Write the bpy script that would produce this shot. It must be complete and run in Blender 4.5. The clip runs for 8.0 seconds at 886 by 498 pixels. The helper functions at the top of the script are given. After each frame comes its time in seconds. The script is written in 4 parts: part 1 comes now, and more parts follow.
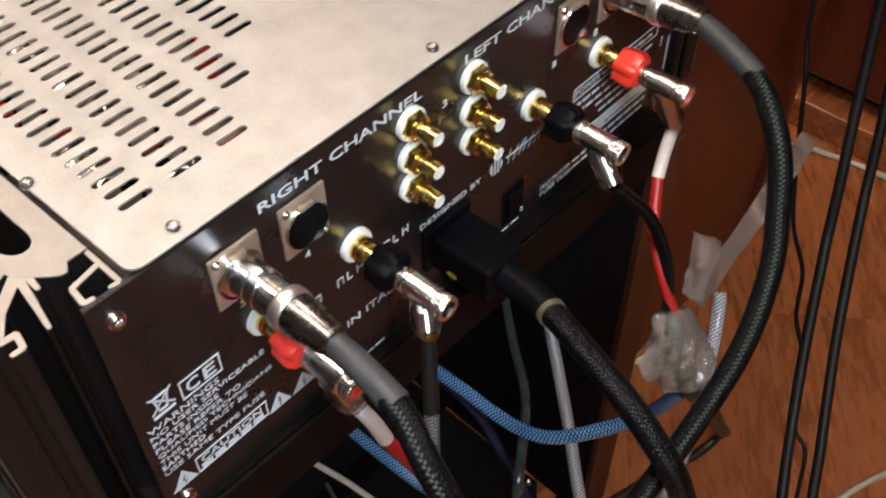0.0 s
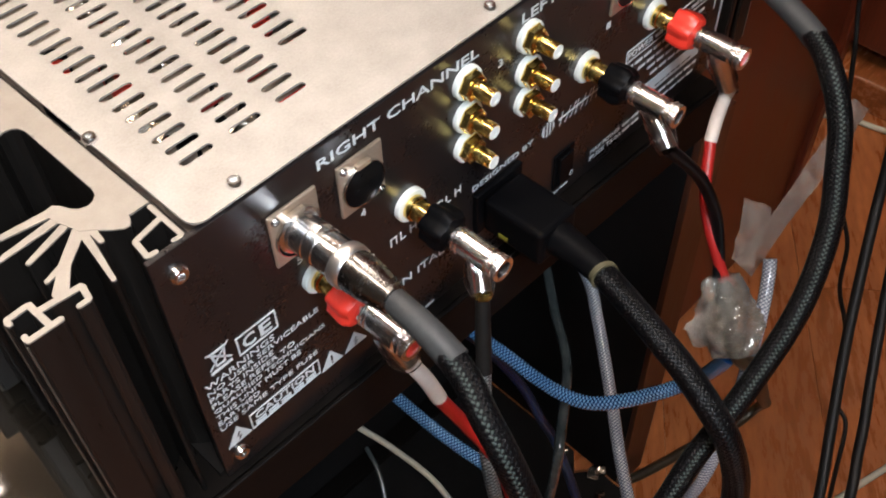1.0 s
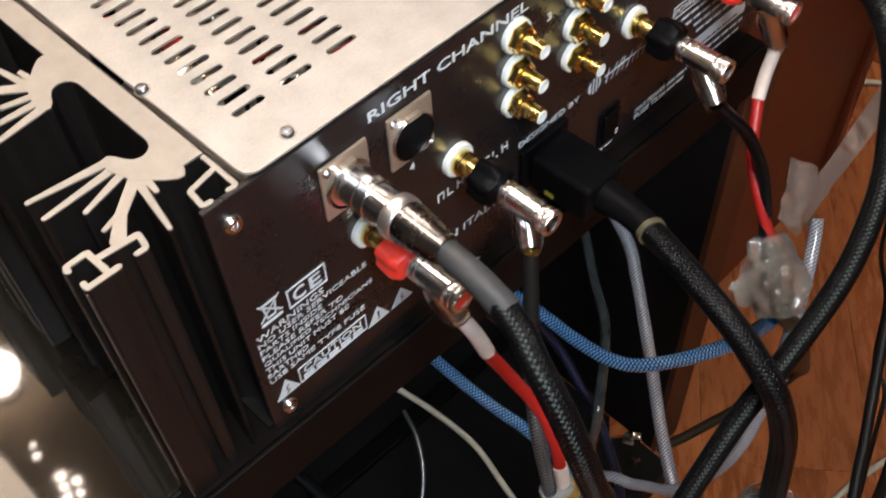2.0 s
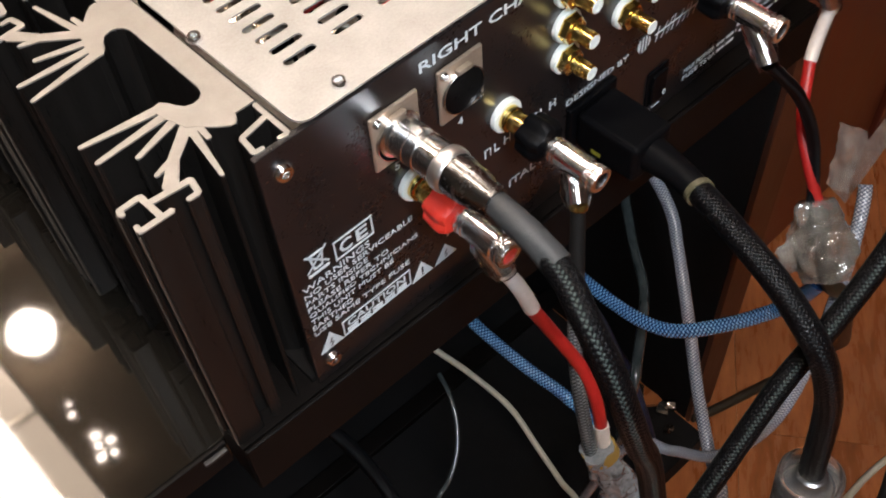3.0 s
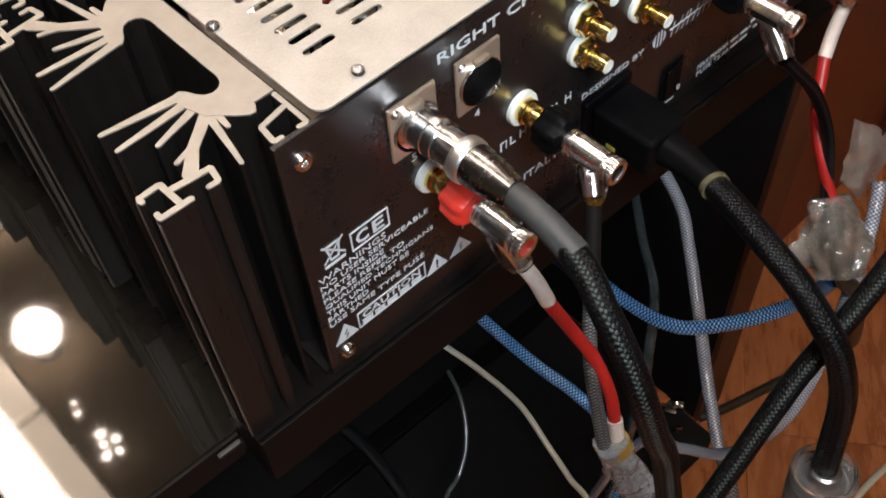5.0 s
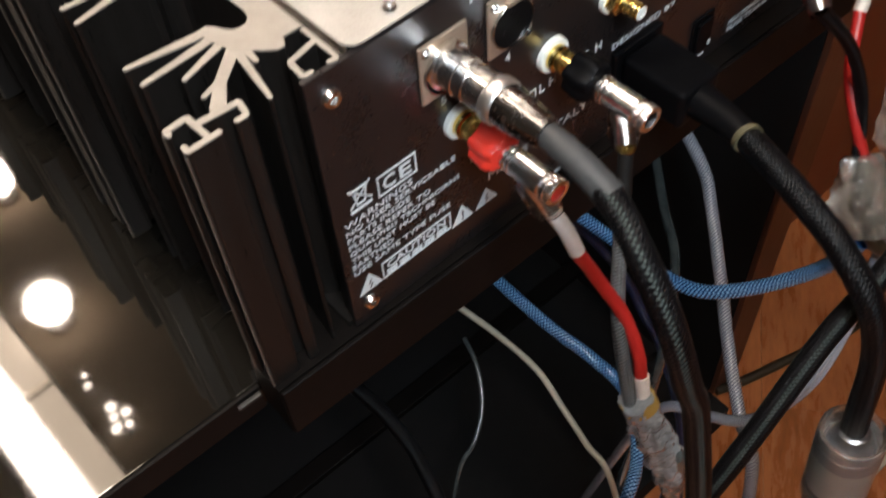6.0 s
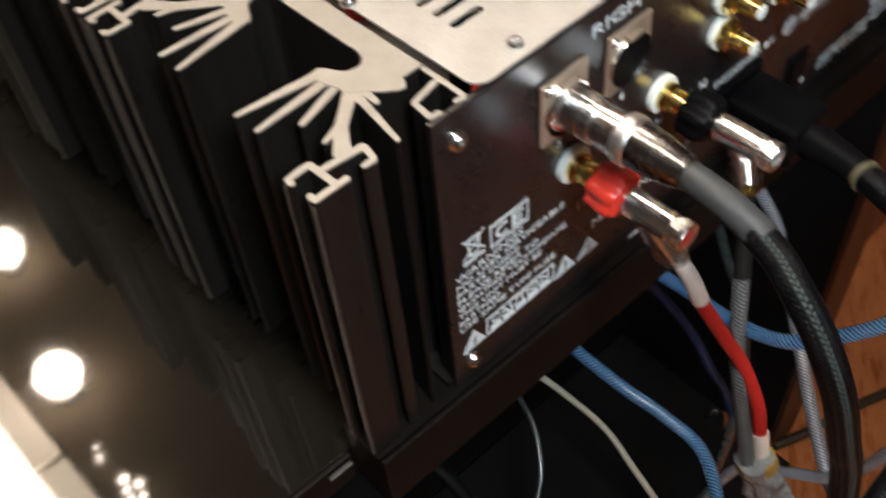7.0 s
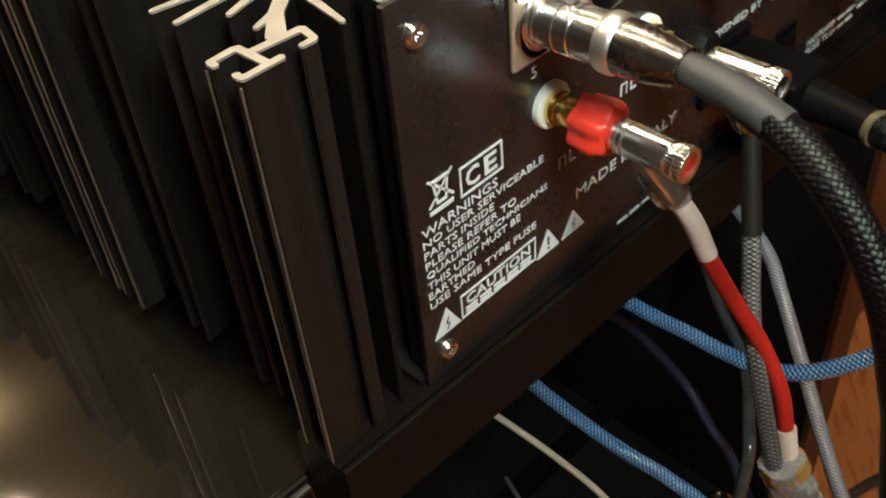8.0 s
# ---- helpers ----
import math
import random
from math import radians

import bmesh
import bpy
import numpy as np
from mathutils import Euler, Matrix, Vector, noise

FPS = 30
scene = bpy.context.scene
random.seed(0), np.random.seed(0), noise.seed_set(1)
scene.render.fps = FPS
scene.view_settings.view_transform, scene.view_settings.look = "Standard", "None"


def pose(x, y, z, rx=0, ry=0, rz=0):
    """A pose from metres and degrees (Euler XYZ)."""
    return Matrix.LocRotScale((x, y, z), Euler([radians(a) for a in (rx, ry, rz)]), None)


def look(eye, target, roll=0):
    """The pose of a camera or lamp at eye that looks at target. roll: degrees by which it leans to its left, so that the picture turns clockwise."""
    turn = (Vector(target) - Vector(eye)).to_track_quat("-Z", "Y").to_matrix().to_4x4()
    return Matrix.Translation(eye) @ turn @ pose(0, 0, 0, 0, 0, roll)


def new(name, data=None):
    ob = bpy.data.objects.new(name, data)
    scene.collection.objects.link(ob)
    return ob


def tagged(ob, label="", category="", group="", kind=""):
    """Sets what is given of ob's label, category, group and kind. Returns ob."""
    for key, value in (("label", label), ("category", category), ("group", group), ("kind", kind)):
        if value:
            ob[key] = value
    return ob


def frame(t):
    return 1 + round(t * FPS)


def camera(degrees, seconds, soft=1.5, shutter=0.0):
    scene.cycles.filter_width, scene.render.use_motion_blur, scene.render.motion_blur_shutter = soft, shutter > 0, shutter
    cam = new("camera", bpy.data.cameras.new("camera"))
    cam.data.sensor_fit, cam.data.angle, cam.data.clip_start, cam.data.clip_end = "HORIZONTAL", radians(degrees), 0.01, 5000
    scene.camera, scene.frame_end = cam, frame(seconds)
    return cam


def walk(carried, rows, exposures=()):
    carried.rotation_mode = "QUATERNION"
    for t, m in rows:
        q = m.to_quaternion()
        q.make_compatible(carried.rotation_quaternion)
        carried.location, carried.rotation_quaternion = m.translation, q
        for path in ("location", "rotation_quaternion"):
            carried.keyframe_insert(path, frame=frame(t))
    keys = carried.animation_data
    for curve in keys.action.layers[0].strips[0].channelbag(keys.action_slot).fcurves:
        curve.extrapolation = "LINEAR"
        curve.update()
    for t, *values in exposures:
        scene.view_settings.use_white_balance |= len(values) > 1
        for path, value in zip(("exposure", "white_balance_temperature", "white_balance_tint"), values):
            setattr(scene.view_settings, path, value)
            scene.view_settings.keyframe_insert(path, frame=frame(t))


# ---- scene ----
cam = camera(47.0, 8.0, soft=1.8, shutter=0.7)
PATH = [
    (0.0, (-0.0761, -0.2470, 0.4495), (0.1185, -0.0687, 0.1489), -0.67),
    (0.5, (-0.0841, -0.2440, 0.4472), (0.1037, -0.0639, 0.1433), -1.21),
    (1.0, (-0.0874, -0.2408, 0.4451), (0.0938, -0.0598, 0.1379), -1.97),
    (1.5, (-0.0920, -0.2409, 0.4439), (0.0838, -0.0581, 0.1345), -2.96),
    (2.0, (-0.0990, -0.2382, 0.4396), (0.0690, -0.0550, 0.1262), -3.79),
    (2.2, (-0.1014, -0.2376, 0.4381), (0.0634, -0.0543, 0.1230), -3.99),
    (3.5, (-0.1099, -0.2349, 0.4337), (0.0395, -0.0484, 0.1129), -5.36),
    (4.0, (-0.1113, -0.2322, 0.4343), (0.0373, -0.0458, 0.1131), -5.29),
    (4.2, (-0.1140, -0.2330, 0.4330), (0.0368, -0.0452, 0.1136), -5.2),
    (5.3, (-0.1150, -0.2360, 0.4310), (0.0378, -0.0490, 0.1122), -5.0),
    (5.5, (-0.1139, -0.2315, 0.4245), (0.0354, -0.0478, 0.1021), -4.84),
    (5.8, (-0.1202, -0.2386, 0.4219), (0.0279, -0.0505, 0.1014), -4.75),
    (6.0, (-0.1267, -0.2348, 0.4160), (0.0199, -0.0493, 0.0933), -5.06),
    (6.2, (-0.1309, -0.2362, 0.4059), (0.0125, -0.0428, 0.0865), -4.92),
    (6.4, (-0.1390, -0.2292, 0.4058), (0.0028, -0.0306, 0.0888), -5.0),
    (6.5, (-0.1459, -0.2233, 0.4066), (0.0003, -0.0180, 0.0960), -5.61),
    (6.7, (-0.1512, -0.2142, 0.4070), (-0.0053, -0.0011, 0.1016), -5.84),
    (7.0, (-0.1528, -0.1900, 0.3939), (0.0081, 0.0078, 0.0856), -5.93),
    (7.2, (-0.1595, -0.1922, 0.3800), (0.0147, 0.0064, 0.0797), -6.11),
    (7.4, (-0.1634, -0.1880, 0.3600), (0.0218, 0.0084, 0.0648), -6.35),
    (7.5, (-0.1653, -0.1890, 0.3479), (0.0247, 0.0079, 0.0562), -6.46),
    (7.8, (-0.1655, -0.1956, 0.3109), (0.0338, 0.0160, 0.0362), -5.85),
    (8.0, (-0.1631, -0.1967, 0.3003), (0.0365, 0.0230, 0.0321), -5.89),
]
walk(cam, [(t, look(eye, target, roll)) for t, eye, target, roll in PATH],
     [(0.0, 0.31, 6450, 15), (2.0, 0.33, 6450, 15), (3.5, 0.25, 6450, 15), (5.5, 0.24, 6500, 14), (7.0, 0.30, 6500, 10), (7.5, 0.30, 6550, 7), (8.0, 0.54, 7500, 4)])
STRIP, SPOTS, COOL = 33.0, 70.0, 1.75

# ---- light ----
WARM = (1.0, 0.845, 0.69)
world = bpy.data.worlds.new("room_air")
scene.world = world
world.use_nodes = True
world.node_tree.nodes["Background"].inputs[0].default_value = (0.10, 0.085, 0.07, 1)
world.node_tree.nodes["Background"].inputs[1].default_value = 0.25


# ---- materials ----
def mat(name, color, rough=0.5, metal=0.0, **extra):
    m = bpy.data.materials.new(name)
    m.use_nodes = True
    b = m.node_tree.nodes["Principled BSDF"]
    b.inputs["Base Color"].default_value = (*color, 1)
    b.inputs["Roughness"].default_value = rough
    b.inputs["Metallic"].default_value = metal
    for key, value in extra.items():
        b.inputs[key.replace("_", " ")].default_value = value
    return m


def nodes_of(m):
    t = m.node_tree
    return t, t.nodes["Principled BSDF"]


def add(t, kind, **inputs):
    n = t.nodes.new(kind)
    for key, value in inputs.items():
        n.inputs[key.replace("_", " ")].default_value = value
    return n


def grain(m, scale, dark, light, bump=0.2, dist=0.0004, stretch=(1, 1, 1), rough=None, detail=6.0):
    """Noise of two scales over a material: colour between dark and light, a fine bump, roughness between two values."""
    t, b = nodes_of(m)
    co = t.nodes.new("ShaderNodeTexCoord")
    mp = add(t, "ShaderNodeMapping", Scale=stretch)
    t.links.new(co.outputs["Object"], mp.inputs[0])
    n1 = add(t, "ShaderNodeTexNoise", Scale=scale, Detail=detail, Roughness=0.65)
    n2 = add(t, "ShaderNodeTexNoise", Scale=scale * 0.07, Detail=3.0)
    for n in (n1, n2):
        t.links.new(mp.outputs[0], n.inputs["Vector"])
    mixn = add(t, "ShaderNodeMath", )
    mixn.operation = "MULTIPLY_ADD"
    t.links.new(n1.outputs[0], mixn.inputs[0])
    mixn.inputs[1].default_value = 0.5
    half = add(t, "ShaderNodeMath")
    half.operation = "MULTIPLY"
    half.inputs[1].default_value = 0.5
    t.links.new(n2.outputs[0], half.inputs[0])
    t.links.new(half.outputs[0], mixn.inputs[2])
    ramp = t.nodes.new("ShaderNodeValToRGB")
    ramp.color_ramp.elements[0].position, ramp.color_ramp.elements[1].position = 0.32, 0.68
    ramp.color_ramp.elements[0].color, ramp.color_ramp.elements[1].color = (*dark, 1), (*light, 1)
    t.links.new(mixn.outputs[0], ramp.inputs[0])
    t.links.new(ramp.outputs[0], b.inputs["Base Color"])
    if bump:
        bp = add(t, "ShaderNodeBump", Strength=bump, Distance=dist)
        t.links.new(n1.outputs[0], bp.inputs["Height"])
        t.links.new(bp.outputs[0], b.inputs["Normal"])
    if rough:
        mr = add(t, "ShaderNodeMapRange")
        mr.inputs["From Min"].default_value, mr.inputs["From Max"].default_value = 0.3, 0.7
        mr.inputs["To Min"].default_value, mr.inputs["To Max"].default_value = rough
        t.links.new(mixn.outputs[0], mr.inputs[0])
        t.links.new(mr.outputs[0], b.inputs["Roughness"])
    return m


def braid(name, base, strand, around, along, rough=0.35, metal=0.0, every=1, weave=0.5, coat=0.0, spec=0.5, low=0.18, high=0.5):
    """A woven sleeve: two sets of strands that wind opposite ways and cross over and under, in the tube's own u, v (v in metres).
    Two rows of crossings in `every` are of the bright kind."""
    m = mat(name, base, rough, metal)
    t, b = nodes_of(m)
    uv = t.nodes.new("ShaderNodeUVMap")
    sep = t.nodes.new("ShaderNodeSeparateXYZ")
    t.links.new(uv.outputs[0], sep.inputs[0])

    def m2(op, a, c=0.0, e=0.0):
        n = t.nodes.new("ShaderNodeMath")
        n.operation = op
        for k, v in enumerate((a, c, e)):
            if isinstance(v, (int, float)):
                n.inputs[k].default_value = v
            else:
                t.links.new(v, n.inputs[k])
        return n.outputs[0]
    wander = add(t, "ShaderNodeTexNoise", Scale=90.0, Detail=2.0)
    t.links.new(uv.outputs[0], wander.inputs["Vector"])
    u = m2("MULTIPLY", sep.outputs[0], around)
    v = m2("MULTIPLY_ADD", sep.outputs[1], along, m2("MULTIPLY", wander.outputs[0], 0.35))
    a, c = m2("ADD", u, v), m2("SUBTRACT", u, v)
    over = m2("GREATER_THAN", m2("MODULO", m2("ADD", m2("ADD", m2("FLOOR", a), m2("FLOOR", c)), 4000.0), 2.0), 0.5)

    def pick(x, y):
        """x where the first set lies on top, y where the second does"""
        return m2("ADD", m2("MULTIPLY", x, m2("SUBTRACT", 1.0, over)), m2("MULTIPLY", y, over))
    fa, fc = m2("FRACT", a), m2("FRACT", c)
    across = pick(fc, fa)
    lengthwise = pick(fa, fc)
    hump = m2("MULTIPLY", m2("SINE", m2("MULTIPLY", across, math.pi)), m2("ADD", 0.55, m2("MULTIPLY", 0.45, m2("SINE", m2("MULTIPLY", lengthwise, math.pi)))))
    threads = m2("MULTIPLY", m2("SINE", m2("MULTIPLY", across, 6 * math.pi)), 0.10)
    height = m2("ADD", hump, threads)
    row = m2("ADD", m2("FLOOR", a), m2("FLOOR", c))
    bright = m2("LESS_THAN", m2("MODULO", m2("ADD", row, 4000.0), float(every)), 1.5 if every > 2 else 0.5) if every > 1 else m2("ADD", 1.0, 0.0)
    gap = t.nodes.new("ShaderNodeMapRange")
    gap.inputs["From Min"].default_value, gap.inputs["From Max"].default_value = low, high
    t.links.new(hump, gap.inputs[0])
    patch = add(t, "ShaderNodeTexNoise", Scale=34.0, Detail=3.0)
    t.links.new(uv.outputs[0], patch.inputs["Vector"])
    amount = m2("MULTIPLY", m2("MULTIPLY", bright, gap.outputs[0]), m2("MULTIPLY_ADD", patch.outputs[0], 1.1, 0.25))
    mix = t.nodes.new("ShaderNodeMix")
    mix.data_type = "RGBA"
    for sock in mix.inputs:
        if sock.name == "A" and sock.type == "RGBA":
            sock.default_value = (*base, 1)
        elif sock.name == "B" and sock.type == "RGBA":
            sock.default_value = (*strand, 1)
    t.links.new(amount, mix.inputs["Factor"])
    t.links.new(next(o for o in mix.outputs if o.type == "RGBA"), b.inputs["Base Color"])
    bp = add(t, "ShaderNodeBump", Strength=weave, Distance=0.0007)
    t.links.new(height, bp.inputs["Height"])
    t.links.new(bp.outputs[0], b.inputs["Normal"])
    b.inputs["Specular IOR Level"].default_value = spec
    b.inputs["Coat Weight"].default_value, b.inputs["Coat Roughness"].default_value = coat, 0.06
    return m


ALU = grain(mat("bead_blasted_aluminium", (0.415, 0.398, 0.362), 0.5, 0.45), 900, (0.33, 0.318, 0.287), (0.478, 0.463, 0.43), 0.35, 0.0002, rough=(0.42, 0.6))
# pale colour stands in for glints on the rounded fin corners
EDGEGLINT = grain(mat("edge_glint", (0.13, 0.11, 0.09), 0.4, 0.4), 200, (0.055, 0.045, 0.036), (0.19, 0.160, 0.128), 0.1, 0.0002, (1, 1, 0.3))
CUT = grain(mat("sawn_aluminium_end", (0.34, 0.312, 0.28), 0.5, 0.4), 1500, (0.275, 0.25, 0.22), (0.365, 0.336, 0.297), 0.15, 0.0001, rough=(0.45, 0.65))
ANOD = grain(mat("black_anodised", (0.009, 0.008, 0.007), 0.4, 0.0, Specular_IOR_Level=0.22), 300, (0.0055, 0.005, 0.0045), (0.013, 0.0115, 0.0105), 0.12, 0.0002, (6, 6, 0.4), rough=(0.24, 0.4))
PANEL = grain(mat("black_gloss_panel", (0.011, 0.0085, 0.0083), 0.2, 0.0, Specular_IOR_Level=0.62), 500, (0.009, 0.0070, 0.0068), (0.015, 0.0120, 0.0117), 0.02, 0.0001, rough=(0.24, 0.34))
SILK = mat("white_silk_print", (0.60, 0.65, 0.67), 0.6)
NICKEL = grain(mat("nickel", (0.80, 0.80, 0.79), 0.16, 1.0), 400, (0.74, 0.74, 0.73), (0.86, 0.86, 0.85), 0.04, 0.0001, rough=(0.12, 0.28))
CHROME = grain(mat("worn_chrome", (0.86, 0.86, 0.85), 0.3, 1.0), 300, (0.80, 0.80, 0.79), (0.90, 0.90, 0.89), 0.06, 0.0001, rough=(0.18, 0.30))
SHELL = grain(mat("smoked_nickel", (0.84, 0.83, 0.81), 0.2, 1.0), 300, (0.78, 0.77, 0.75), (0.88, 0.87, 0.85), 0.05, 0.0001, rough=(0.16, 0.27))
SATIN = mat("satin_chrome", (0.92, 0.91, 0.88), 0.36, 1.0)
BOOT = grain(mat("dark_smoked_chrome", (0.24, 0.235, 0.23), 0.28, 1.0), 300, (0.20, 0.195, 0.19), (0.28, 0.275, 0.27), 0.05, 0.0001, rough=(0.22, 0.34))
GOLD = grain(mat("gold_plate", (0.85, 0.62, 0.2), 0.2, 1.0), 500, (0.75, 0.52, 0.14), (0.92, 0.72, 0.28), 0.03, 0.0001, rough=(0.14, 0.3))
FLANGE = grain(mat("satin_nickel", (0.50, 0.41, 0.32), 0.4, 0.7), 700, (0.42, 0.34, 0.26), (0.56, 0.46, 0.36), 0.08, 0.0001, rough=(0.3, 0.48))
NYLON = mat("white_nylon", (0.78, 0.82, 0.78), 0.4)
RED = mat("red_plastic", (0.85, 0.05, 0.03), 0.28)
REDSLEEVE = grain(mat("red_sleeve", (0.34, 0.014, 0.011), 0.4), 600, (0.28, 0.010, 0.008), (0.40, 0.018, 0.014), 0.2, 0.0003)
BLACKP = grain(mat("black_plastic", (0.003, 0.003, 0.0035), 0.45, 0.0, Specular_IOR_Level=0.07), 500, (0.0015, 0.0015, 0.002), (0.004, 0.004, 0.0045), 0.12, 0.0002, rough=(0.34, 0.55))
SHRINK = grain(mat("grey_heat_shrink", (0.029, 0.032, 0.033), 0.5), 420, (0.019, 0.021, 0.022), (0.042, 0.045, 0.046), 0.5, 0.0005, rough=(0.42, 0.65))
WHITESHRINK = grain(mat("white_heat_shrink", (0.62, 0.54, 0.48), 0.45), 400, (0.55, 0.47, 0.41), (0.70, 0.62, 0.56), 0.2, 0.0003)
CLEAR = grain(mat("clear_heat_shrink", (0.98, 0.98, 0.97), 0.05, 0.0, Transmission_Weight=1.0, IOR=1.12, Coat_Weight=0.8), 160, (0.95, 0.95, 0.94), (0.99, 0.99, 0.98), 0.3, 0.0008, rough=(0.03, 0.10))
TAPE = grain(mat("crumpled_clear_tape", (0.9, 0.87, 0.8), 0.2, 0.0, Transmission_Weight=0.88, IOR=1.25, Coat_Weight=1.0), 110, (0.78, 0.73, 0.64), (0.96, 0.94, 0.89), 1.0, 0.004, rough=(0.05, 0.3))
BRIGHTTAPE = grain(mat("crumpled_shiny_tape", (0.40, 0.44, 0.46), 0.14, 0.2, Transmission_Weight=0.2, IOR=1.4, Coat_Weight=1.0), 120, (0.22, 0.245, 0.26), (0.58, 0.62, 0.64), 1.0, 0.004, rough=(0.05, 0.26))
FILM = grain(mat("clear_plastic_film", (0.93, 0.91, 0.88), 0.12, 0.0, Transmission_Weight=0.94, IOR=1.18, Coat_Weight=0.6), 60, (0.86, 0.83, 0.79), (0.97, 0.96, 0.94), 0.9, 0.004, rough=(0.06, 0.25))
BLACKBRAID = braid("black_braid", (0.0018, 0.0018, 0.0022), (0.018, 0.022, 0.024), 15, 420, 0.28, every=6, weave=0.6, spec=0.15, low=0.4, high=0.85)
TEALBRAID = braid("black_braid_with_pale_flecks", (0.0020, 0.0020, 0.0024), (0.055, 0.072, 0.066), 14, 420, 0.34, every=7, weave=0.6, spec=0.13, low=0.4, high=0.85)
BLUEBRAID = braid("blue_braid_in_clear_tube", (0.006, 0.040, 0.125), (0.22, 0.54, 0.95), 7, 340, 0.16, weave=0.9, coat=1.0, spec=0.8, low=0.45, high=0.9)
CLEARTUBE = braid("silver_braid_in_clear_tube", (0.12, 0.135, 0.18), (0.56, 0.58, 0.62), 8, 400, 0.18, weave=0.8, coat=1.0, spec=0.7, low=0.45, high=0.9)
NAVYBRAID = braid("navy_braid", (0.0025, 0.004, 0.009), (0.009, 0.034, 0.14), 12, 420, 0.3, every=3, weave=0.6, low=0.35, high=0.8)
GREYBRAID = braid("black_and_grey_braid", (0.004, 0.004, 0.005), (0.24, 0.26, 0.26), 6, 520, 0.3, weave=0.6, low=0.5, high=0.9)
RUBBER = grain(mat("black_rubber", (0.006, 0.006, 0.006), 0.5, 0.0, Specular_IOR_Level=0.22), 200, (0.0035, 0.0035, 0.0035), (0.0085, 0.008, 0.0075), 0.2, 0.0004)
CREAM = grain(mat("cream_pvc", (0.46, 0.45, 0.36), 0.45), 300, (0.40, 0.39, 0.31), (0.52, 0.50, 0.41), 0.1, 0.0002)
TEALPVC = grain(mat("smoky_clear_pvc", (0.05, 0.062, 0.062), 0.14, Coat_Weight=0.8), 60, (0.022, 0.028, 0.028), (0.085, 0.10, 0.10), 0.05, 0.0003, (1, 1, 3))
SLEEVE = grain(mat("clear_greyish_plastic", (0.90, 0.92, 0.92), 0.12, Transmission_Weight=0.95, IOR=1.16, Coat_Weight=0.7), 120, (0.84, 0.87, 0.87), (0.95, 0.96, 0.96), 0.15, 0.0004, rough=(0.08, 0.22))
PEWTER = grain(mat("grey_cast_metal", (0.34, 0.35, 0.36), 0.35, 1.0), 300, (0.26, 0.27, 0.28), (0.42, 0.43, 0.44), 0.15, 0.0002, rough=(0.28, 0.42))
EDGEMETAL = grain(mat("dull_metal", (0.035, 0.034, 0.033), 0.5, 0.4), 300, (0.02, 0.02, 0.02), (0.045, 0.044, 0.043), 0.1, 0.0002)
YELLOW = mat("yellow_label", (0.20, 0.19, 0.02), 0.5)
CUFF = grain(mat("pale_translucent_plastic", (0.50, 0.50, 0.47), 0.3, Transmission_Weight=0.4), 150, (0.40, 0.40, 0.37), (0.60, 0.58, 0.54), 0.2, 0.0004)
YELLOWTAPE = mat("yellowish_tape", (0.30, 0.19, 0.05), 0.2)
DARKOLIVE = grain(mat("dark_olive_sheath", (0.022, 0.017, 0.010), 0.4), 200, (0.014, 0.011, 0.006), (0.030, 0.023, 0.013), 0.1, 0.0003)
TIE = mat("olive_cable_tie", (0.09, 0.08, 0.045), 0.4)
PCB = grain(mat("circuit_board", (0.26, 0.22, 0.18), 0.5), 200, (0.18, 0.15, 0.12), (0.34, 0.29, 0.25), 0.3, 0.001)
LEDGREEN = mat("green_led", (0.1, 0.8, 0.05), 0.3, Emission_Color=(0.25, 1.0, 0.05, 1), Emission_Strength=0.3)
FOIL = mat("foil", (0.62, 0.56, 0.48), 0.22, 1.0)
GLOSSBLACK = grain(mat("black_lacquered_shelf", (0.008, 0.007, 0.006), 0.02, 0.0, Specular_IOR_Level=0.72), 60, (0.006, 0.005, 0.004), (0.011, 0.010, 0.008), 0.006, 0.0002, (1, 6, 1), rough=(0.015, 0.06))
SHELFEDGE = grain(mat("dark_brown_edge", (0.005, 0.004, 0.0035), 0.5, 0.0, Specular_IOR_Level=0.08), 150, (0.003, 0.0025, 0.002), (0.007, 0.0055, 0.005), 0.2, 0.0005)
VOID = grain(mat("matt_black_back", (0.005, 0.004, 0.004), 0.8, 0.0, Specular_IOR_Level=0.2), 80, (0.003, 0.003, 0.003), (0.007, 0.006, 0.006), 0.1, 0.0005)
CHERRY = grain(mat("cherry_veneer", (0.11, 0.022, 0.010), 0.35), 30, (0.050, 0.0095, 0.005), (0.155, 0.033, 0.014), 0.08, 0.0005, (9, 9, 0.8), rough=(0.28, 0.45))
DARKWOOD = grain(mat("dark_stained_wood", (0.06, 0.02, 0.01), 0.4), 30, (0.035, 0.012, 0.006), (0.09, 0.03, 0.014), 0.08, 0.0005, (1, 9, 9), rough=(0.3, 0.5))
PARQUET = grain(mat("oak_parquet", (0.35, 0.112, 0.036), 0.3), 22, (0.15, 0.042, 0.012), (0.46, 0.155, 0.050), 0.10, 0.0006, (1, 5, 5), rough=(0.14, 0.42))
DARKCHERRY = grain(mat("dark_cherry", (0.07, 0.025, 0.013), 0.4), 30, (0.042, 0.014, 0.007), (0.092, 0.032, 0.016), 0.08, 0.0005, (9, 9, 0.8), rough=(0.3, 0.5))
CEILING = grain(mat("dark_ceiling", (0.18, 0.136, 0.092), 0.9), 20, (0.14, 0.105, 0.070), (0.22, 0.168, 0.115), 0.1, 0.001)
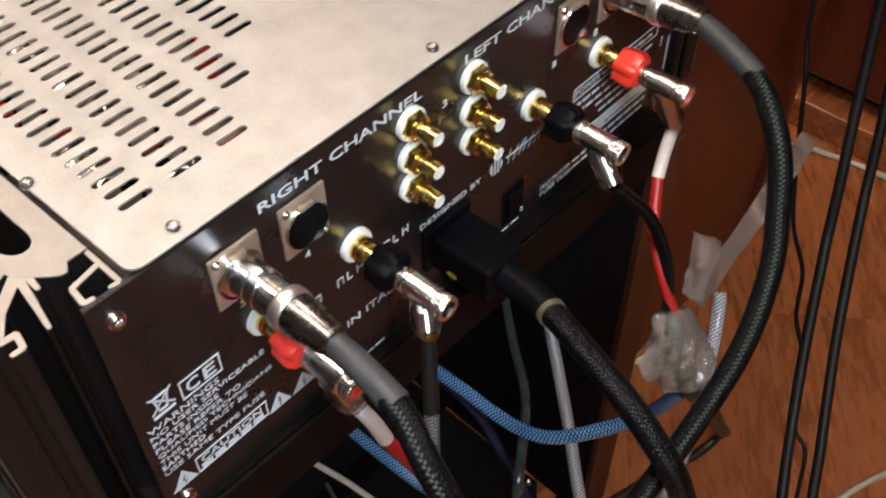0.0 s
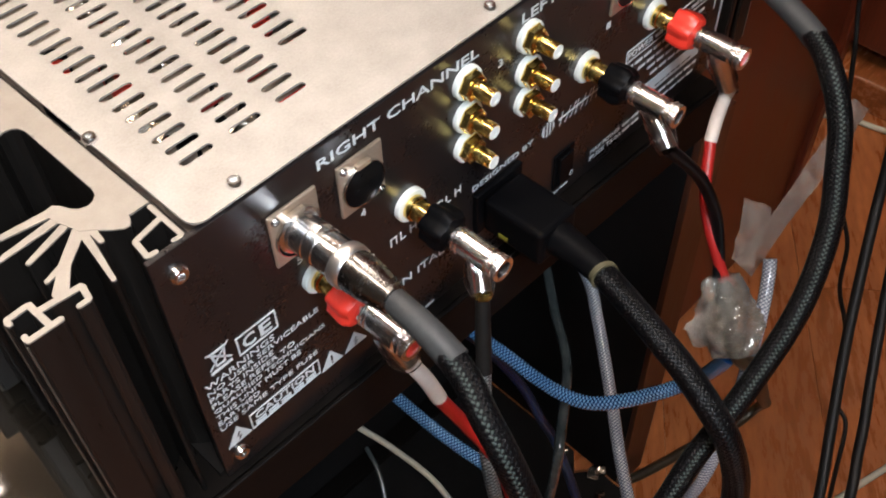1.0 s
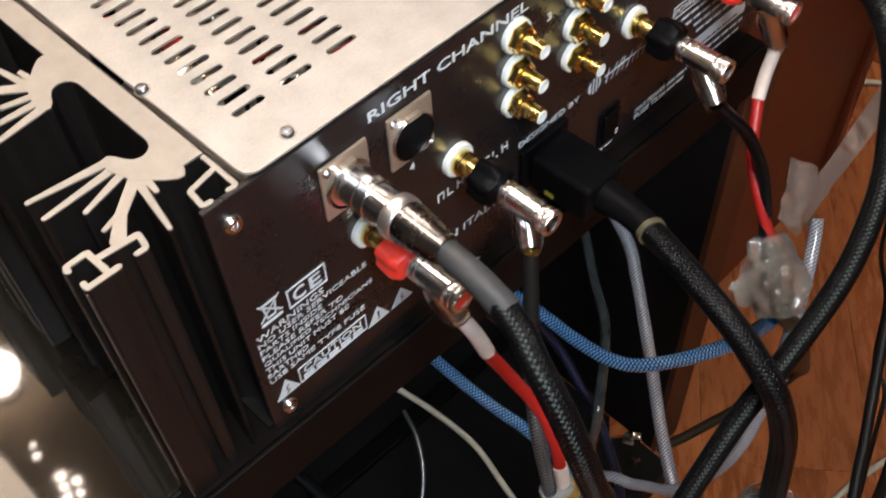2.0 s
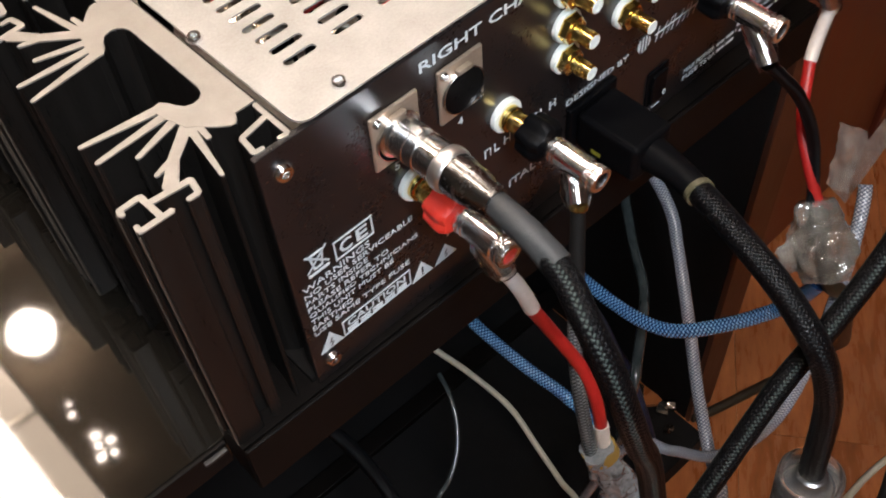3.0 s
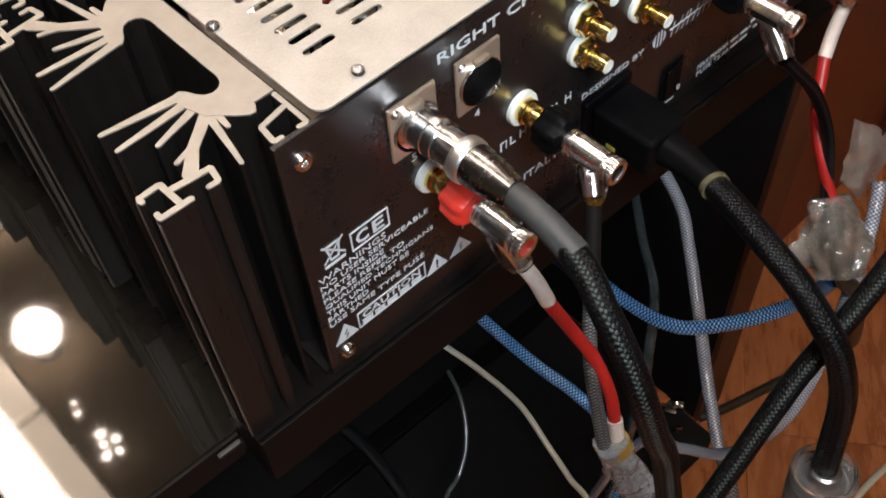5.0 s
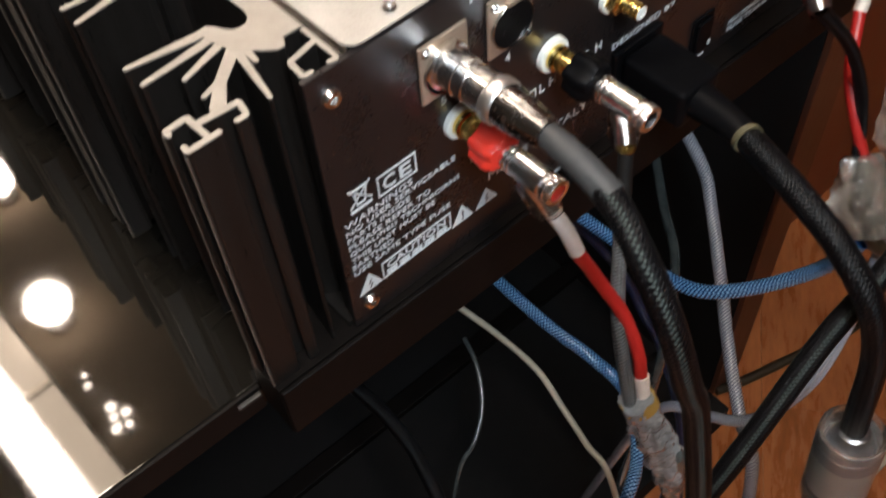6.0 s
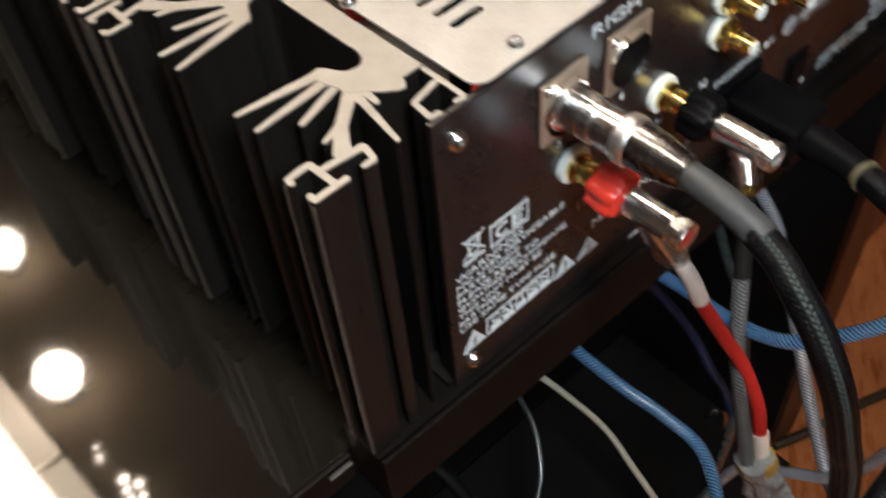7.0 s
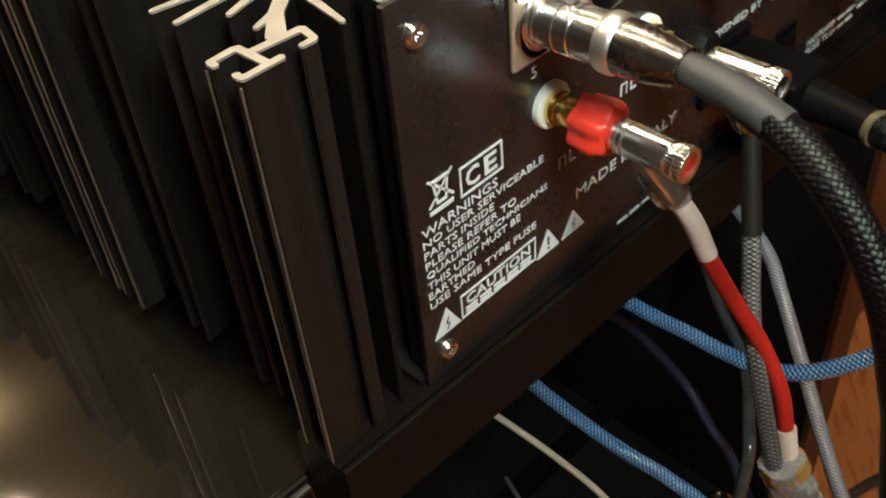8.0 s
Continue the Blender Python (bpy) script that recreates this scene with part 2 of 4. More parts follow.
PLASTER = grain(mat("warm_plaster", (0.17, 0.155, 0.14), 0.9), 20, (0.145, 0.13, 0.115), (0.195, 0.18, 0.155), 0.1, 0.001)
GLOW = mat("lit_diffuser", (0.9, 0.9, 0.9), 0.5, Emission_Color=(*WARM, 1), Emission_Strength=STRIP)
GLOWDIM = mat("glowing_beige_cover", (0.8, 0.74, 0.66), 0.5, Emission_Color=(1.0, 0.80, 0.58, 1), Emission_Strength=6.0)
PANELGLOW = mat("lit_panel", (0.9, 0.9, 0.9), 0.5, Emission_Color=(*WARM, 1), Emission_Strength=30.0)
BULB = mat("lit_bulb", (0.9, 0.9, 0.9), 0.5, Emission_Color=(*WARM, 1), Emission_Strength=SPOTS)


# ---- mesh helpers ----
def mesh_of(name, bm, smooth=True):
    bmesh.ops.recalc_face_normals(bm, faces=bm.faces)
    me = bpy.data.meshes.new(name)
    bm.to_mesh(me)
    bm.free()
    if smooth:
        for p in me.polygons:
            p.use_smooth = True
        areas = sorted(p.area for p in me.polygons if len(p.vertices) < 9)
        flat_faced = areas[-1] > 25 * areas[len(areas) // 2]
        me.set_sharp_from_angle(angle=radians(12 if flat_faced else 35))
    return me


def part(name, bm, material, parent=None, label="", smooth=True):
    """Links a bmesh as one mesh object, under a thing or a part where one is given."""
    me = mesh_of(name, bm, smooth)
    me.materials.append(material)
    ob = new(name, me)
    if parent is not None:
        ob.parent = parent
    if label:
        ob["label"] = label
    return ob


def thing(name, label, category, group="", kind="", at=(0, 0, 0)):
    ob = new(name)
    ob.location = at
    ob.empty_display_size = 0.02
    return tagged(ob, label, category, group, kind)


def box(x0, x1, y0, y1, z0, z1, bevel=0.0, seg=2, bm=None):
    b = bmesh.new()
    bmesh.ops.create_cube(b, size=1)
    bmesh.ops.scale(b, vec=(x1 - x0, y1 - y0, z1 - z0), verts=b.verts)
    bmesh.ops.translate(b, vec=((x0 + x1) / 2, (y0 + y1) / 2, (z0 + z1) / 2), verts=b.verts)
    if bevel:
        bmesh.ops.bevel(b, geom=b.edges[:], offset=bevel, segments=seg, affect="EDGES", profile=0.5)
    return b


def lathe(profile, origin=(0, 0, 0), axis=(0, -1, 0), n=32, lobes=0, depth=0.0):
    """Turns (distance along the axis, radius) pairs round the axis; lobes give a fluted rim."""
    b = bmesh.new()
    q = Vector((0, 0, 1)).rotation_difference(Vector(axis).normalized())
    o = Vector(origin)
    rings = []
    for s, r in profile:
        ring = []
        for k in range(n):
            a = 2 * math.pi * k / n
            rr = r * (1 - depth * (0.5 + 0.5 * math.cos(lobes * a))) if lobes else r
            ring.append(b.verts.new(o + q @ Vector((rr * math.cos(a), rr * math.sin(a), s))))
        rings.append(ring)
    for p, c in zip(rings, rings[1:]):
        for k in range(n):
            b.faces.new((p[k], p[(k + 1) % n], c[(k + 1) % n], c[k]))
    if profile[0][1] > 1e-5:
        b.faces.new(rings[0][::-1])
    if profile[-1][1] > 1e-5:
        b.faces.new(rings[-1])
    bmesh.ops.remove_doubles(b, verts=b.verts, dist=1e-6)
    return b


def glide(points, step=0.003):
    """Points at even steps along a smooth curve through the given ones."""
    P = [Vector(p) for p in points]
    P = [P[0] * 2 - P[1], *P, P[-1] * 2 - P[-2]]
    out = []
    for i in range(1, len(P) - 2):
        a, b, c, d = P[i - 1:i + 3]
        k = max(2, int((c - b).length / step))
        for j in range(k):
            s = j / k
            out.append(0.5 * ((2 * b) + (c - a) * s + (2 * a - 5 * b + 4 * c - d) * s * s + (3 * b - a - 3 * c + d) * s ** 3))
    out.append(P[-2])
    return out


def tube(points, radius, n=14, step=0.003, wob=0.0, flat=1.0):
    """A round cable along a smooth curve, with u round it and v in metres along it; radius may be a list along the curve."""
    c = glide(points, step)
    b = bmesh.new()
    uvl = b.loops.layers.uv.new("UVMap")
    t0 = (c[1] - c[0]).normalized()
    side = t0.orthogonal().normalized()
    rings, vs, run = [], [], 0.0
    for i, p in enumerate(c):
        t = (c[min(i + 1, len(c) - 1)] - c[max(i - 1, 0)]).normalized()
        side = (side - t * side.dot(t)).normalized()
        up = t.cross(side)
        f = i / (len(c) - 1)
        if isinstance(radius, (int, float)):
            r = radius
        else:
            g = f * (len(radius) - 1)
            j = min(int(g), len(radius) - 2)
            r = radius[j] + (radius[j + 1] - radius[j]) * (g - j)
        ring = []
        for k in range(n):
            a = 2 * math.pi * k / n
            way = Vector((math.cos(a), math.sin(a), 0))
            rr = r * (1 + wob * (noise.noise(p * 95 + way * 1.7) + 0.45 * (0.5 - abs(noise.noise(p * 330 + way * 3.1)) * 1.6)))
            ring.append(b.verts.new(p + side * math.cos(a) * rr + up * math.sin(a) * rr * flat))
        rings.append(ring)
        if i:
            run += (p - c[i - 1]).length
        vs.append(run)
    for i in range(len(c) - 1):
        for k in range(n):
            f = b.faces.new((rings[i][k], rings[i][(k + 1) % n], rings[i + 1][(k + 1) % n], rings[i + 1][k]))
            for lp, (uu, vv) in zip(f.loops, ((k, i), (k + 1, i), (k + 1, i + 1), (k, i + 1))):
                lp[uvl].uv = (uu / n, vs[vv])
    b.faces.new(rings[0][::-1])
    b.faces.new(rings[-1])
    return b


def sheet(*edges, bend=0.002, n=8, thick=0.0003):
    """A thin crumpled sheet through pairs of edge points."""
    b = bmesh.new()
    a, c = glide([e[0] for e in edges], 0.004), glide([e[1] for e in edges], 0.004)
    m = min(len(a), len(c))
    rows = []
    for i in range(m):
        p, q = a[int(i * (len(a) - 1) / (m - 1))], c[int(i * (len(c) - 1) / (m - 1))]
        row = []
        for k in range(n + 1):
            v = p.lerp(q, k / n)
            d = noise.noise(v * 110) * bend + noise.noise(v * 320) * bend * 0.4
            row.append(b.verts.new(v + Vector((0.2 * d, -0.5 * d, 0.85 * d))))
        rows.append(row)
    for r0, r1 in zip(rows, rows[1:]):
        for k in range(n):
            b.faces.new((r0[k], r0[k + 1], r1[k + 1], r1[k]))
    bmesh.ops.solidify(b, geom=b.faces[:], thickness=thick)
    return b


def bar(x0, y0, x1, y1, w0, w1, z0, z1):
    """An upright fin: a tapered bar with round ends in plan, from z0 to z1."""
    b = bmesh.new()
    a, c = Vector((x0, y0)), Vector((x1, y1))
    t = (c - a).normalized()
    s = Vector((-t.y, t.x))
    pts = [a + s * w0 / 2, a - t * w0 * 0.35, a - s * w0 / 2, c - s * w1 / 2, c - s * w1 * 0.25 + t * w1 * 0.35, c + s * w1 * 0.25 + t * w1 * 0.35, c + s * w1 / 2]
    lo = [b.verts.new((p.x, p.y, z0)) for p in pts]
    hi = [b.verts.new((p.x, p.y, z1)) for p in pts]
    b.faces.new(lo[::-1]), b.faces.new(hi)
    for k in range(len(pts)):
        j = (k + 1) % len(pts)
        b.faces.new((lo[k], lo[j], hi[j], hi[k]))
    b.edges.ensure_lookup_table()
    bmesh.ops.bevel(b, geom=[e for e in b.edges if abs(e.verts[0].co.z - e.verts[1].co.z) > 0.01], offset=0.0005, segments=2, affect="EDGES")
    return b


def prism(points, z0, z1):
    b = bmesh.new()
    lo = [b.verts.new((x, y, z0)) for x, y in points]
    hi = [b.verts.new((x, y, z1)) for x, y in points]
    b.faces.new(lo[::-1]), b.faces.new(hi)
    for k in range(len(points)):
        j = (k + 1) % len(points)
        b.faces.new((lo[k], lo[j], hi[j], hi[k]))
    return b


def lettering(text, x, z, width, height, parent, y=-0.0004, bold=0.0):
    """Printed words on the rear panel, their lower left corner at x, z, fitted to a width and height."""
    cu = bpy.data.curves.new("lettering", "FONT")
    cu.body, cu.size, cu.extrude, cu.resolution_u = text, 1.0, 0.02, 2
    cu.offset = bold
    tmp = bpy.data.objects.new("lettering", cu)
    scene.collection.objects.link(tmp)
    me = bpy.data.meshes.new_from_object(tmp.evaluated_get(bpy.context.evaluated_depsgraph_get()))
    bpy.data.objects.remove(tmp)
    co = np.array([v.co for v in me.vertices])
    lo, hi = co.min(0), co.max(0)
    sx, sz = width / (hi[0] - lo[0]), height / (hi[1] - lo[1])
    for v in me.vertices:
        v.co = (x + (v.co.x - lo[0]) * sx, y - v.co.z * 0.005, z + (v.co.y - lo[1]) * sz)
    me.materials.clear()
    me.materials.append(SILK)
    ob = new("lettering", me)
    ob.parent = parent
    return ob


def mark(x0, x1, z0, z1, parent, name="printed_bar", y=-0.0004, material=None):
    return part(name, box(x0, x1, y - 0.0001, y + 0.0003, z0, z1), material or SILK, parent, smooth=False)


# ---- the room ----
FLOOR, CEIL = -0.58, 2.0


def unread(x0, x1, z0, z1, p):
    """A line of print too small to read, as short plain bars."""
    x, k = x0, 0
    while x < x1:
        w = (0.0010, 0.0012, 0.0007, 0.0011)[k % 4]
        if k % 6 != 5:
            mark(x, min(x + w, x1), z0 + 0.0003, z1 - 0.0002, p)
        x += w + 0.0005
        k += 1


def room():
    part_floor = part("floor", box(-3, 3.2, -3, 3.2, FLOOR - 0.05, FLOOR - 0.004), DARKWOOD, None, smooth=False)
    tagged(part_floor, "orange-brown oiled parquet floor", "floor", kind="structure")
    ceil = part("ceiling", box(-3, 3.2, -3, 3.2, CEIL, CEIL + 0.1), CEILING, None, smooth=False)
    tagged(ceil, "plain dark taupe ceiling", "ceiling", kind="structure")
    for name, b in (("wall_north", box(-3, 3.2, 3.2, 3.3, FLOOR, CEIL)), ("wall_south", box(-3, 3.2, -3.1, -3, FLOOR, CEIL)),
                    ("wall_west", box(-3.1, -3, -3, 3.2, FLOOR, CEIL)), ("wall_east", box(3.2, 3.3, -3, 3.2, FLOOR, CEIL))):
        tagged(part(name, b, PLASTER, None, smooth=False), "plain taupe plaster wall", "wall", kind="structure")
    # parquet strips laid aslant over the room
    me = mesh_of("plank", box(0, 0.8996, 0, 0.1796, FLOOR - 0.004, FLOOR, 0.0003, 1), False)
    me.materials.append(PARQUET)
    rng = random.Random(4)
    for j in range(-16, 30):
        for i in range(-4, 8):
            spot = pose(0.75, -0.3, 0, 0, 0, 38) @ pose(-1.6 + i * 0.90 - (j % 3) * 0.3, -1.05 + j * 0.18, rng.uniform(-0.0003, 0))
            middle = spot @ Vector((0.45, 0.09, 0))
            if not (-2.58 < middle.x < 2.78 and -2.62 < middle.y < 2.82):
                continue
            ob = new("plank", me)
            ob.parent = part_floor
            ob.matrix_basis = spot


def cabinets():
    c = thing("wooden_cabinet", "red-brown cherry veneer cabinet standing on the floor", "cabinet", "wooden cabinets")
    part("side_panel", box(0.452, 0.85, 0.07, 0.55, FLOOR, 0.9, 0.002), CHERRY, c)
    part("edge_strip", box(0.8505, 0.868, 0.062, 0.55, FLOOR, 0.9, 0.002), CHERRY, c)
    e = thing("wooden_cabinet", "dark wooden cabinet on an orange plinth beside the wall", "cabinet", "wooden cabinets")
    part("body", box(1.14, 1.6, -0.9, 0.7, FLOOR + 0.085, 0.9, 0.003), CHERRY, e)
    part("shadow_gap", box(1.19, 1.6, -0.88, 0.7, FLOOR + 0.051, FLOOR + 0.0845), DARKWOOD, e)
    part("plinth", box(1.12, 1.6, -0.9, 0.7, FLOOR, FLOOR + 0.05, 0.004), PARQUET, e, "orange-brown wooden plinth")
    r = thing("audio_rack", "black lacquered audio rack with brown side boards", "rack")
    turn = pose(0, 0, 0, 0, 0, -1.6)
    for name, b, m, label in (
            ("shelf", box(-0.36, -0.0122, 0.0262, 0.46, -0.0540, -0.0320, 0.0008), GLOSSBLACK, "glossy black shelf"),
            ("platform", prism(((-0.0465, -0.0020), (0.402, -0.0020), (0.402, 0.46), (-0.0120, 0.46), (-0.0120, 0.0230), (-0.0465, 0.0230)), -0.046, -0.0035), SHELFEDGE, "dark platform under the amplifier"),
            ("shelf_edge", box(-0.0463, 0.402, -0.0050, -0.0022, -0.0435, -0.0040, 0.0008), SHELFEDGE, "dark brown shelf edge"),
            ("shelf_edge", box(-0.36, -0.0468, 0.0236, 0.0260, -0.0535, -0.0325, 0.0006), SHELFEDGE, ""),
            ("corner_plate", box(-0.0615, -0.0480, 0.0206, 0.0235, -0.0372, -0.0350, 0.0005), EDGEMETAL, "small dull metal plate"),
            ("side_board", box(0.4025, 0.440, 0.006, 0.46, FLOOR, -0.0445, 0.001), VOID, "black side board"),
            ("board_edge", box(0.4025, 0.440, 0.0, 0.0058, FLOOR, -0.0445, 0.0008), DARKCHERRY, "brown wooden edge"),
            ("side_board", box(-0.36, -0.320, 0.030, 0.46, FLOOR, -0.0545, 0.001), VOID, ""),
            ("base_board", box(-0.319, 0.385, -0.03, 0.46, FLOOR, -0.545, 0.001), VOID, ""),
            ("cross_rail", box(-0.319, 0.398, 0.19, 0.21, -0.5445, -0.535, 0.001), SHELFEDGE, ""),
            ("back_board", box(-0.319, 0.398, 0.40, 0.41, -0.5445, -0.0545), VOID, "")):
        part(name, b, m, r, label).matrix_basis = turn


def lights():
    s = thing("ceiling_strip_light", "long warm ceiling light strip with an added unseen near run", "ceiling light")
    # far end is known; the nearer run is added to light the rear panel
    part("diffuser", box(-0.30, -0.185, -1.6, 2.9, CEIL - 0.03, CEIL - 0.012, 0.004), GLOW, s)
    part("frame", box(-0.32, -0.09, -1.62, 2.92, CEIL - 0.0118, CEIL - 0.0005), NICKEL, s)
    # beige covers given their own glow in place of light falling on them
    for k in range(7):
        part("side_cover", box(-0.180, -0.10, -1.6 + k * 0.645, -0.985 + k * 0.645, CEIL - 0.026, CEIL - 0.012, 0.003), GLOWDIM, s, "beige side cover with a dim glow put in for light")
    q = thing("ceiling_panel_light", "wide warm white ceiling panel light with a metal frame", "ceiling light")
    part("diffuser", box(0.66, 0.95, 0.62, 1.12, CEIL - 0.03, CEIL - 0.012, 0.004), PANELGLOW, q)
    part("frame", box(0.64, 0.97, 0.60, 1.14, CEIL - 0.0118, CEIL - 0.0005), NICKEL, q)
    # unseen cool source, added for the cool tint on print and chrome
    lamp = bpy.data.lights.new("unseen_cool_lamp", "AREA")
    lamp.shape, lamp.size, lamp.energy, lamp.color = "DISK", 0.24, COOL, (0.80, 0.92, 1.0)
    lamp.spread = radians(95)
    w = new("unseen_cool_lamp", lamp)
    w.matrix_world = look((-0.14, -0.47, 0.70), (0.11, -0.03, 0.07))
    tagged(w, "unseen cool white lamp added to light the cables", "lamp")
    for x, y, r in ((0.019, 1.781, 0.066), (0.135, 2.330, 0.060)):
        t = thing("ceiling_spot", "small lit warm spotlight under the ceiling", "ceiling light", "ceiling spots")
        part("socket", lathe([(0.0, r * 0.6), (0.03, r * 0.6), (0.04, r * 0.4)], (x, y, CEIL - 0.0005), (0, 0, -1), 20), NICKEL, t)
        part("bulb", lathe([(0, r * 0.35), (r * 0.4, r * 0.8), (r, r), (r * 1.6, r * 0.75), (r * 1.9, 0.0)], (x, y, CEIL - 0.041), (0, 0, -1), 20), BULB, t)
    f = thing("hanging_glass_lamp", "small glass lamp with bright facets under the ceiling", "ceiling light")
    part("stem", lathe([(0.0, 0.012), (0.06, 0.012)], (-0.023, 1.335, CEIL - 0.0005), (0, 0, -1), 12), NICKEL, f)
    for dx, dy, r in ((-0.022, -0.014, 0.016), (0.010, -0.026, 0.012), (0.022, 0.012, 0.015), (-0.010, 0.020, 0.013), (0.0, 0.052, 0.017), (-0.012, 0.150, 0.012), (-0.002, 0.185, 0.009)):
        part("facet", lathe([(0, 0.002), (0.004, r), (0.009, r * 0.8), (0.010, 0.0)], (-0.023 + dx, 1.335 + dy, CEIL - 0.07), (dx * 8, dy * 2, -1), 5), GLOW, f)


# ---- the amplifier ----
W0, W1, MID = 0.002, 0.409, 0.2035
TOP = 0.1635


def plate():
    """The perforated lid: cells with a slot each, and plain sheet round them."""
    b = bmesh.new()
    th, hw, cw, pitch = 0.0009, 0.0019, 0.0246, 0.00905
    x0, x1, y0, y1 = 0.0237, 2 * MID - 0.0237, -0.0002, 0.400

    def quad(xa, xb, ya, yb):
        if xb - xa > 1e-6 and yb - ya > 1e-6:
            b.faces.new([b.verts.new(p) for p in ((xa, ya, TOP), (xb, ya, TOP), (xb, yb, TOP), (xa, yb, TOP))])

    def cell(xa, ya):
        """One cell, cw by pitch, with a stadium hole whose walls go down through the sheet."""
        cx, cy, half = xa + cw / 2, ya + pitch / 2, 0.0079 - hw
        w, h = cw / 2 - half, pitch / 2
        c = math.degrees(math.atan2(h, w))
        turns = (-90, -c - 25, -c, -c / 2, 0, c / 2, c, c + 25, 90)
        inner, outer = [], []
        for side in (1, -1):
            for a in turns:
                ca, sa = math.cos(radians(a)), math.sin(radians(a))
                k = min(w / max(ca, 1e-9), h / max(abs(sa), 1e-9))
                inner.append((cx + side * (half + hw * ca), cy + side * hw * sa))
                outer.append((cx + side * (half + k * ca), cy + side * k * sa))
        iv = [b.verts.new((*p, TOP)) for p in inner]
        lv = [b.verts.new((*p, TOP - th)) for p in inner]
        ov = [b.verts.new((*p, TOP)) for p in outer]
        for k in range(18):
            j = (k + 1) % 18
            b.faces.new((iv[k], iv[j], lv[j], lv[k]))
            b.faces.new((iv[k], ov[k], ov[j], iv[j]))
    yend = 0.0255 + 38 * pitch
    firsts = (0, 0, 0, 3, 6)
    cols = [(0.0360 + i * cw, f) for i, f in enumerate(firsts)]
    cols += [(2 * MID - x - cw, f) for x, f in cols[::-1]]
    for x, f in cols:
        quad(x, x + cw, y0, 0.0255 + f * pitch)
        for k in range(f, 38):
            cell(x, 0.0255 + k * pitch)
        quad(x, x + cw, yend, y1)
    quad(cols[4][0] + cw, cols[5][0], y0, y1)
    rad = 0.0065
    arc = [(rad - rad * math.cos(radians(a)), rad - rad * math.sin(radians(a))) for a in (0, 18, 36, 54, 72, 90)]
    left = [(x0 + dx, y0 + dy) for dx, dy in arc] + [(cols[0][0], y0), (cols[0][0], y1)] + [(x0 + dx, y1 - dy) for dx, dy in arc[::-1]]
    right = [(2 * MID - x, y) for x, y in left[::-1]]
    for pts in (left, right):
        b.faces.new([b.verts.new((x, y, TOP)) for x, y in pts])
    bmesh.ops.remove_doubles(b, verts=b.verts, dist=1e-5)
    # rim
    loop = left[:7] + [(2 * MID - x, y) for x, y in left[:7][::-1]] + [(2 * MID - x, y) for x, y in left[7:][::-1]] + left[7:]
    hi = [b.verts.new((x, y, TOP)) for x, y in loop]
    lo = [b.verts.new((x, y, TOP - th)) for x, y in loop]
    for k in range(len(loop)):
        j = (k + 1) % len(loop)
        b.faces.new((hi[k], hi[j], lo[j], lo[k]))
    return b


def screw_head(origin, axis, r=0.0035, h=0.0016, hexr=0.0014):
    return lathe([(0, r), (h * 0.6, r * 0.95), (h, r * 0.75), (h, hexr), (h * 0.25, hexr * 0.9), (h * 0.25, 0)], origin, axis, 20)


# fins of one half module in plan: start, end, widths
FINS = (
    (-0.0075, 0.0488, -0.0389, 0.0535, 0.0044, 0.0020), (-0.0070, 0.0440, -0.0386, 0.0420, 0.0040, 0.0021),
    (-0.0055, 0.0395, -0.0264, 0.0332, 0.0038, 0.0021), (-0.0020, 0.0355, -0.0180, 0.0225, 0.0052, 0.0046),
    (-0.0170, 0.0235, -0.0265, 0.0208, 0.0032, 0.0020), (-0.0180, 0.0225, -0.0262, 0.0122, 0.0046, 0.0062),
    (-0.0040, 0.0330, -0.0095, 0.0037, 0.0036, 0.0019), (-0.0010, 0.0350, -0.0021, 0.0223, 0.0038, 0.0022),
)
ROOT = ((0.0120, 0.0240), (0.0098, 0.0207), (0.0070, 0.0212), (0.0030, 0.0245), (-0.0010, 0.0290), (-0.0052, 0.0325), (-0.0068, 0.0380), (-0.0085, 0.0430), (-0.0090, 0.0475), (-0.0078, 0.0508),
        (-0.0048, 0.0512), (-0.0026, 0.0485), (-0.0010, 0.0448), (0.0012, 0.0420), (0.0042, 0.0409), (0.0072, 0.0415), (0.0095, 0.0436), (0.0106, 0.0470), (0.0107, 0.0520), (0.0120, 0.0520))
HOOKS = (
    (-0.0188, 0.0100, -0.0361, 0.0118, 0.0028, 0.0028), (-0.0190, 0.0098, -0.0204, 0.0030, 0.0026, 0.0024),
    (-0.0206, 0.0028, -0.0248, 0.0030, 0.0024, 0.0022), (-0.0366, 0.0168, -0.0362, 0.0030, 0.0027, 0.0027),
    (-0.0370, 0.0166, -0.0456, 0.0164, 0.0026, 0.0024), (-0.0457, 0.0160, -0.0457, 0.0138, 0.0024, 0.0024),
    (-0.0318, 0.0028, -0.0452, 0.0030, 0.0026, 0.0024), (-0.0452, 0.0034, -0.0450, 0.0058, 0.0024, 0.0024),
)
BRACKET = (
    (0.0203, 0.0236, 0.0200, 0.0030, 0.0022, 0.0022), (0.0195, 0.0155, 0.0062, 0.0128, 0.0024, 0.0024),
    (0.0060, 0.0126, 0.0050, 0.0036, 0.0024, 0.0024), (0.0052, 0.0034, 0.0086, 0.0030, 0.0024, 0.0022),
    (0.0195, 0.0024, 0.0160, 0.0028, 0.0022, 0.0020),
)


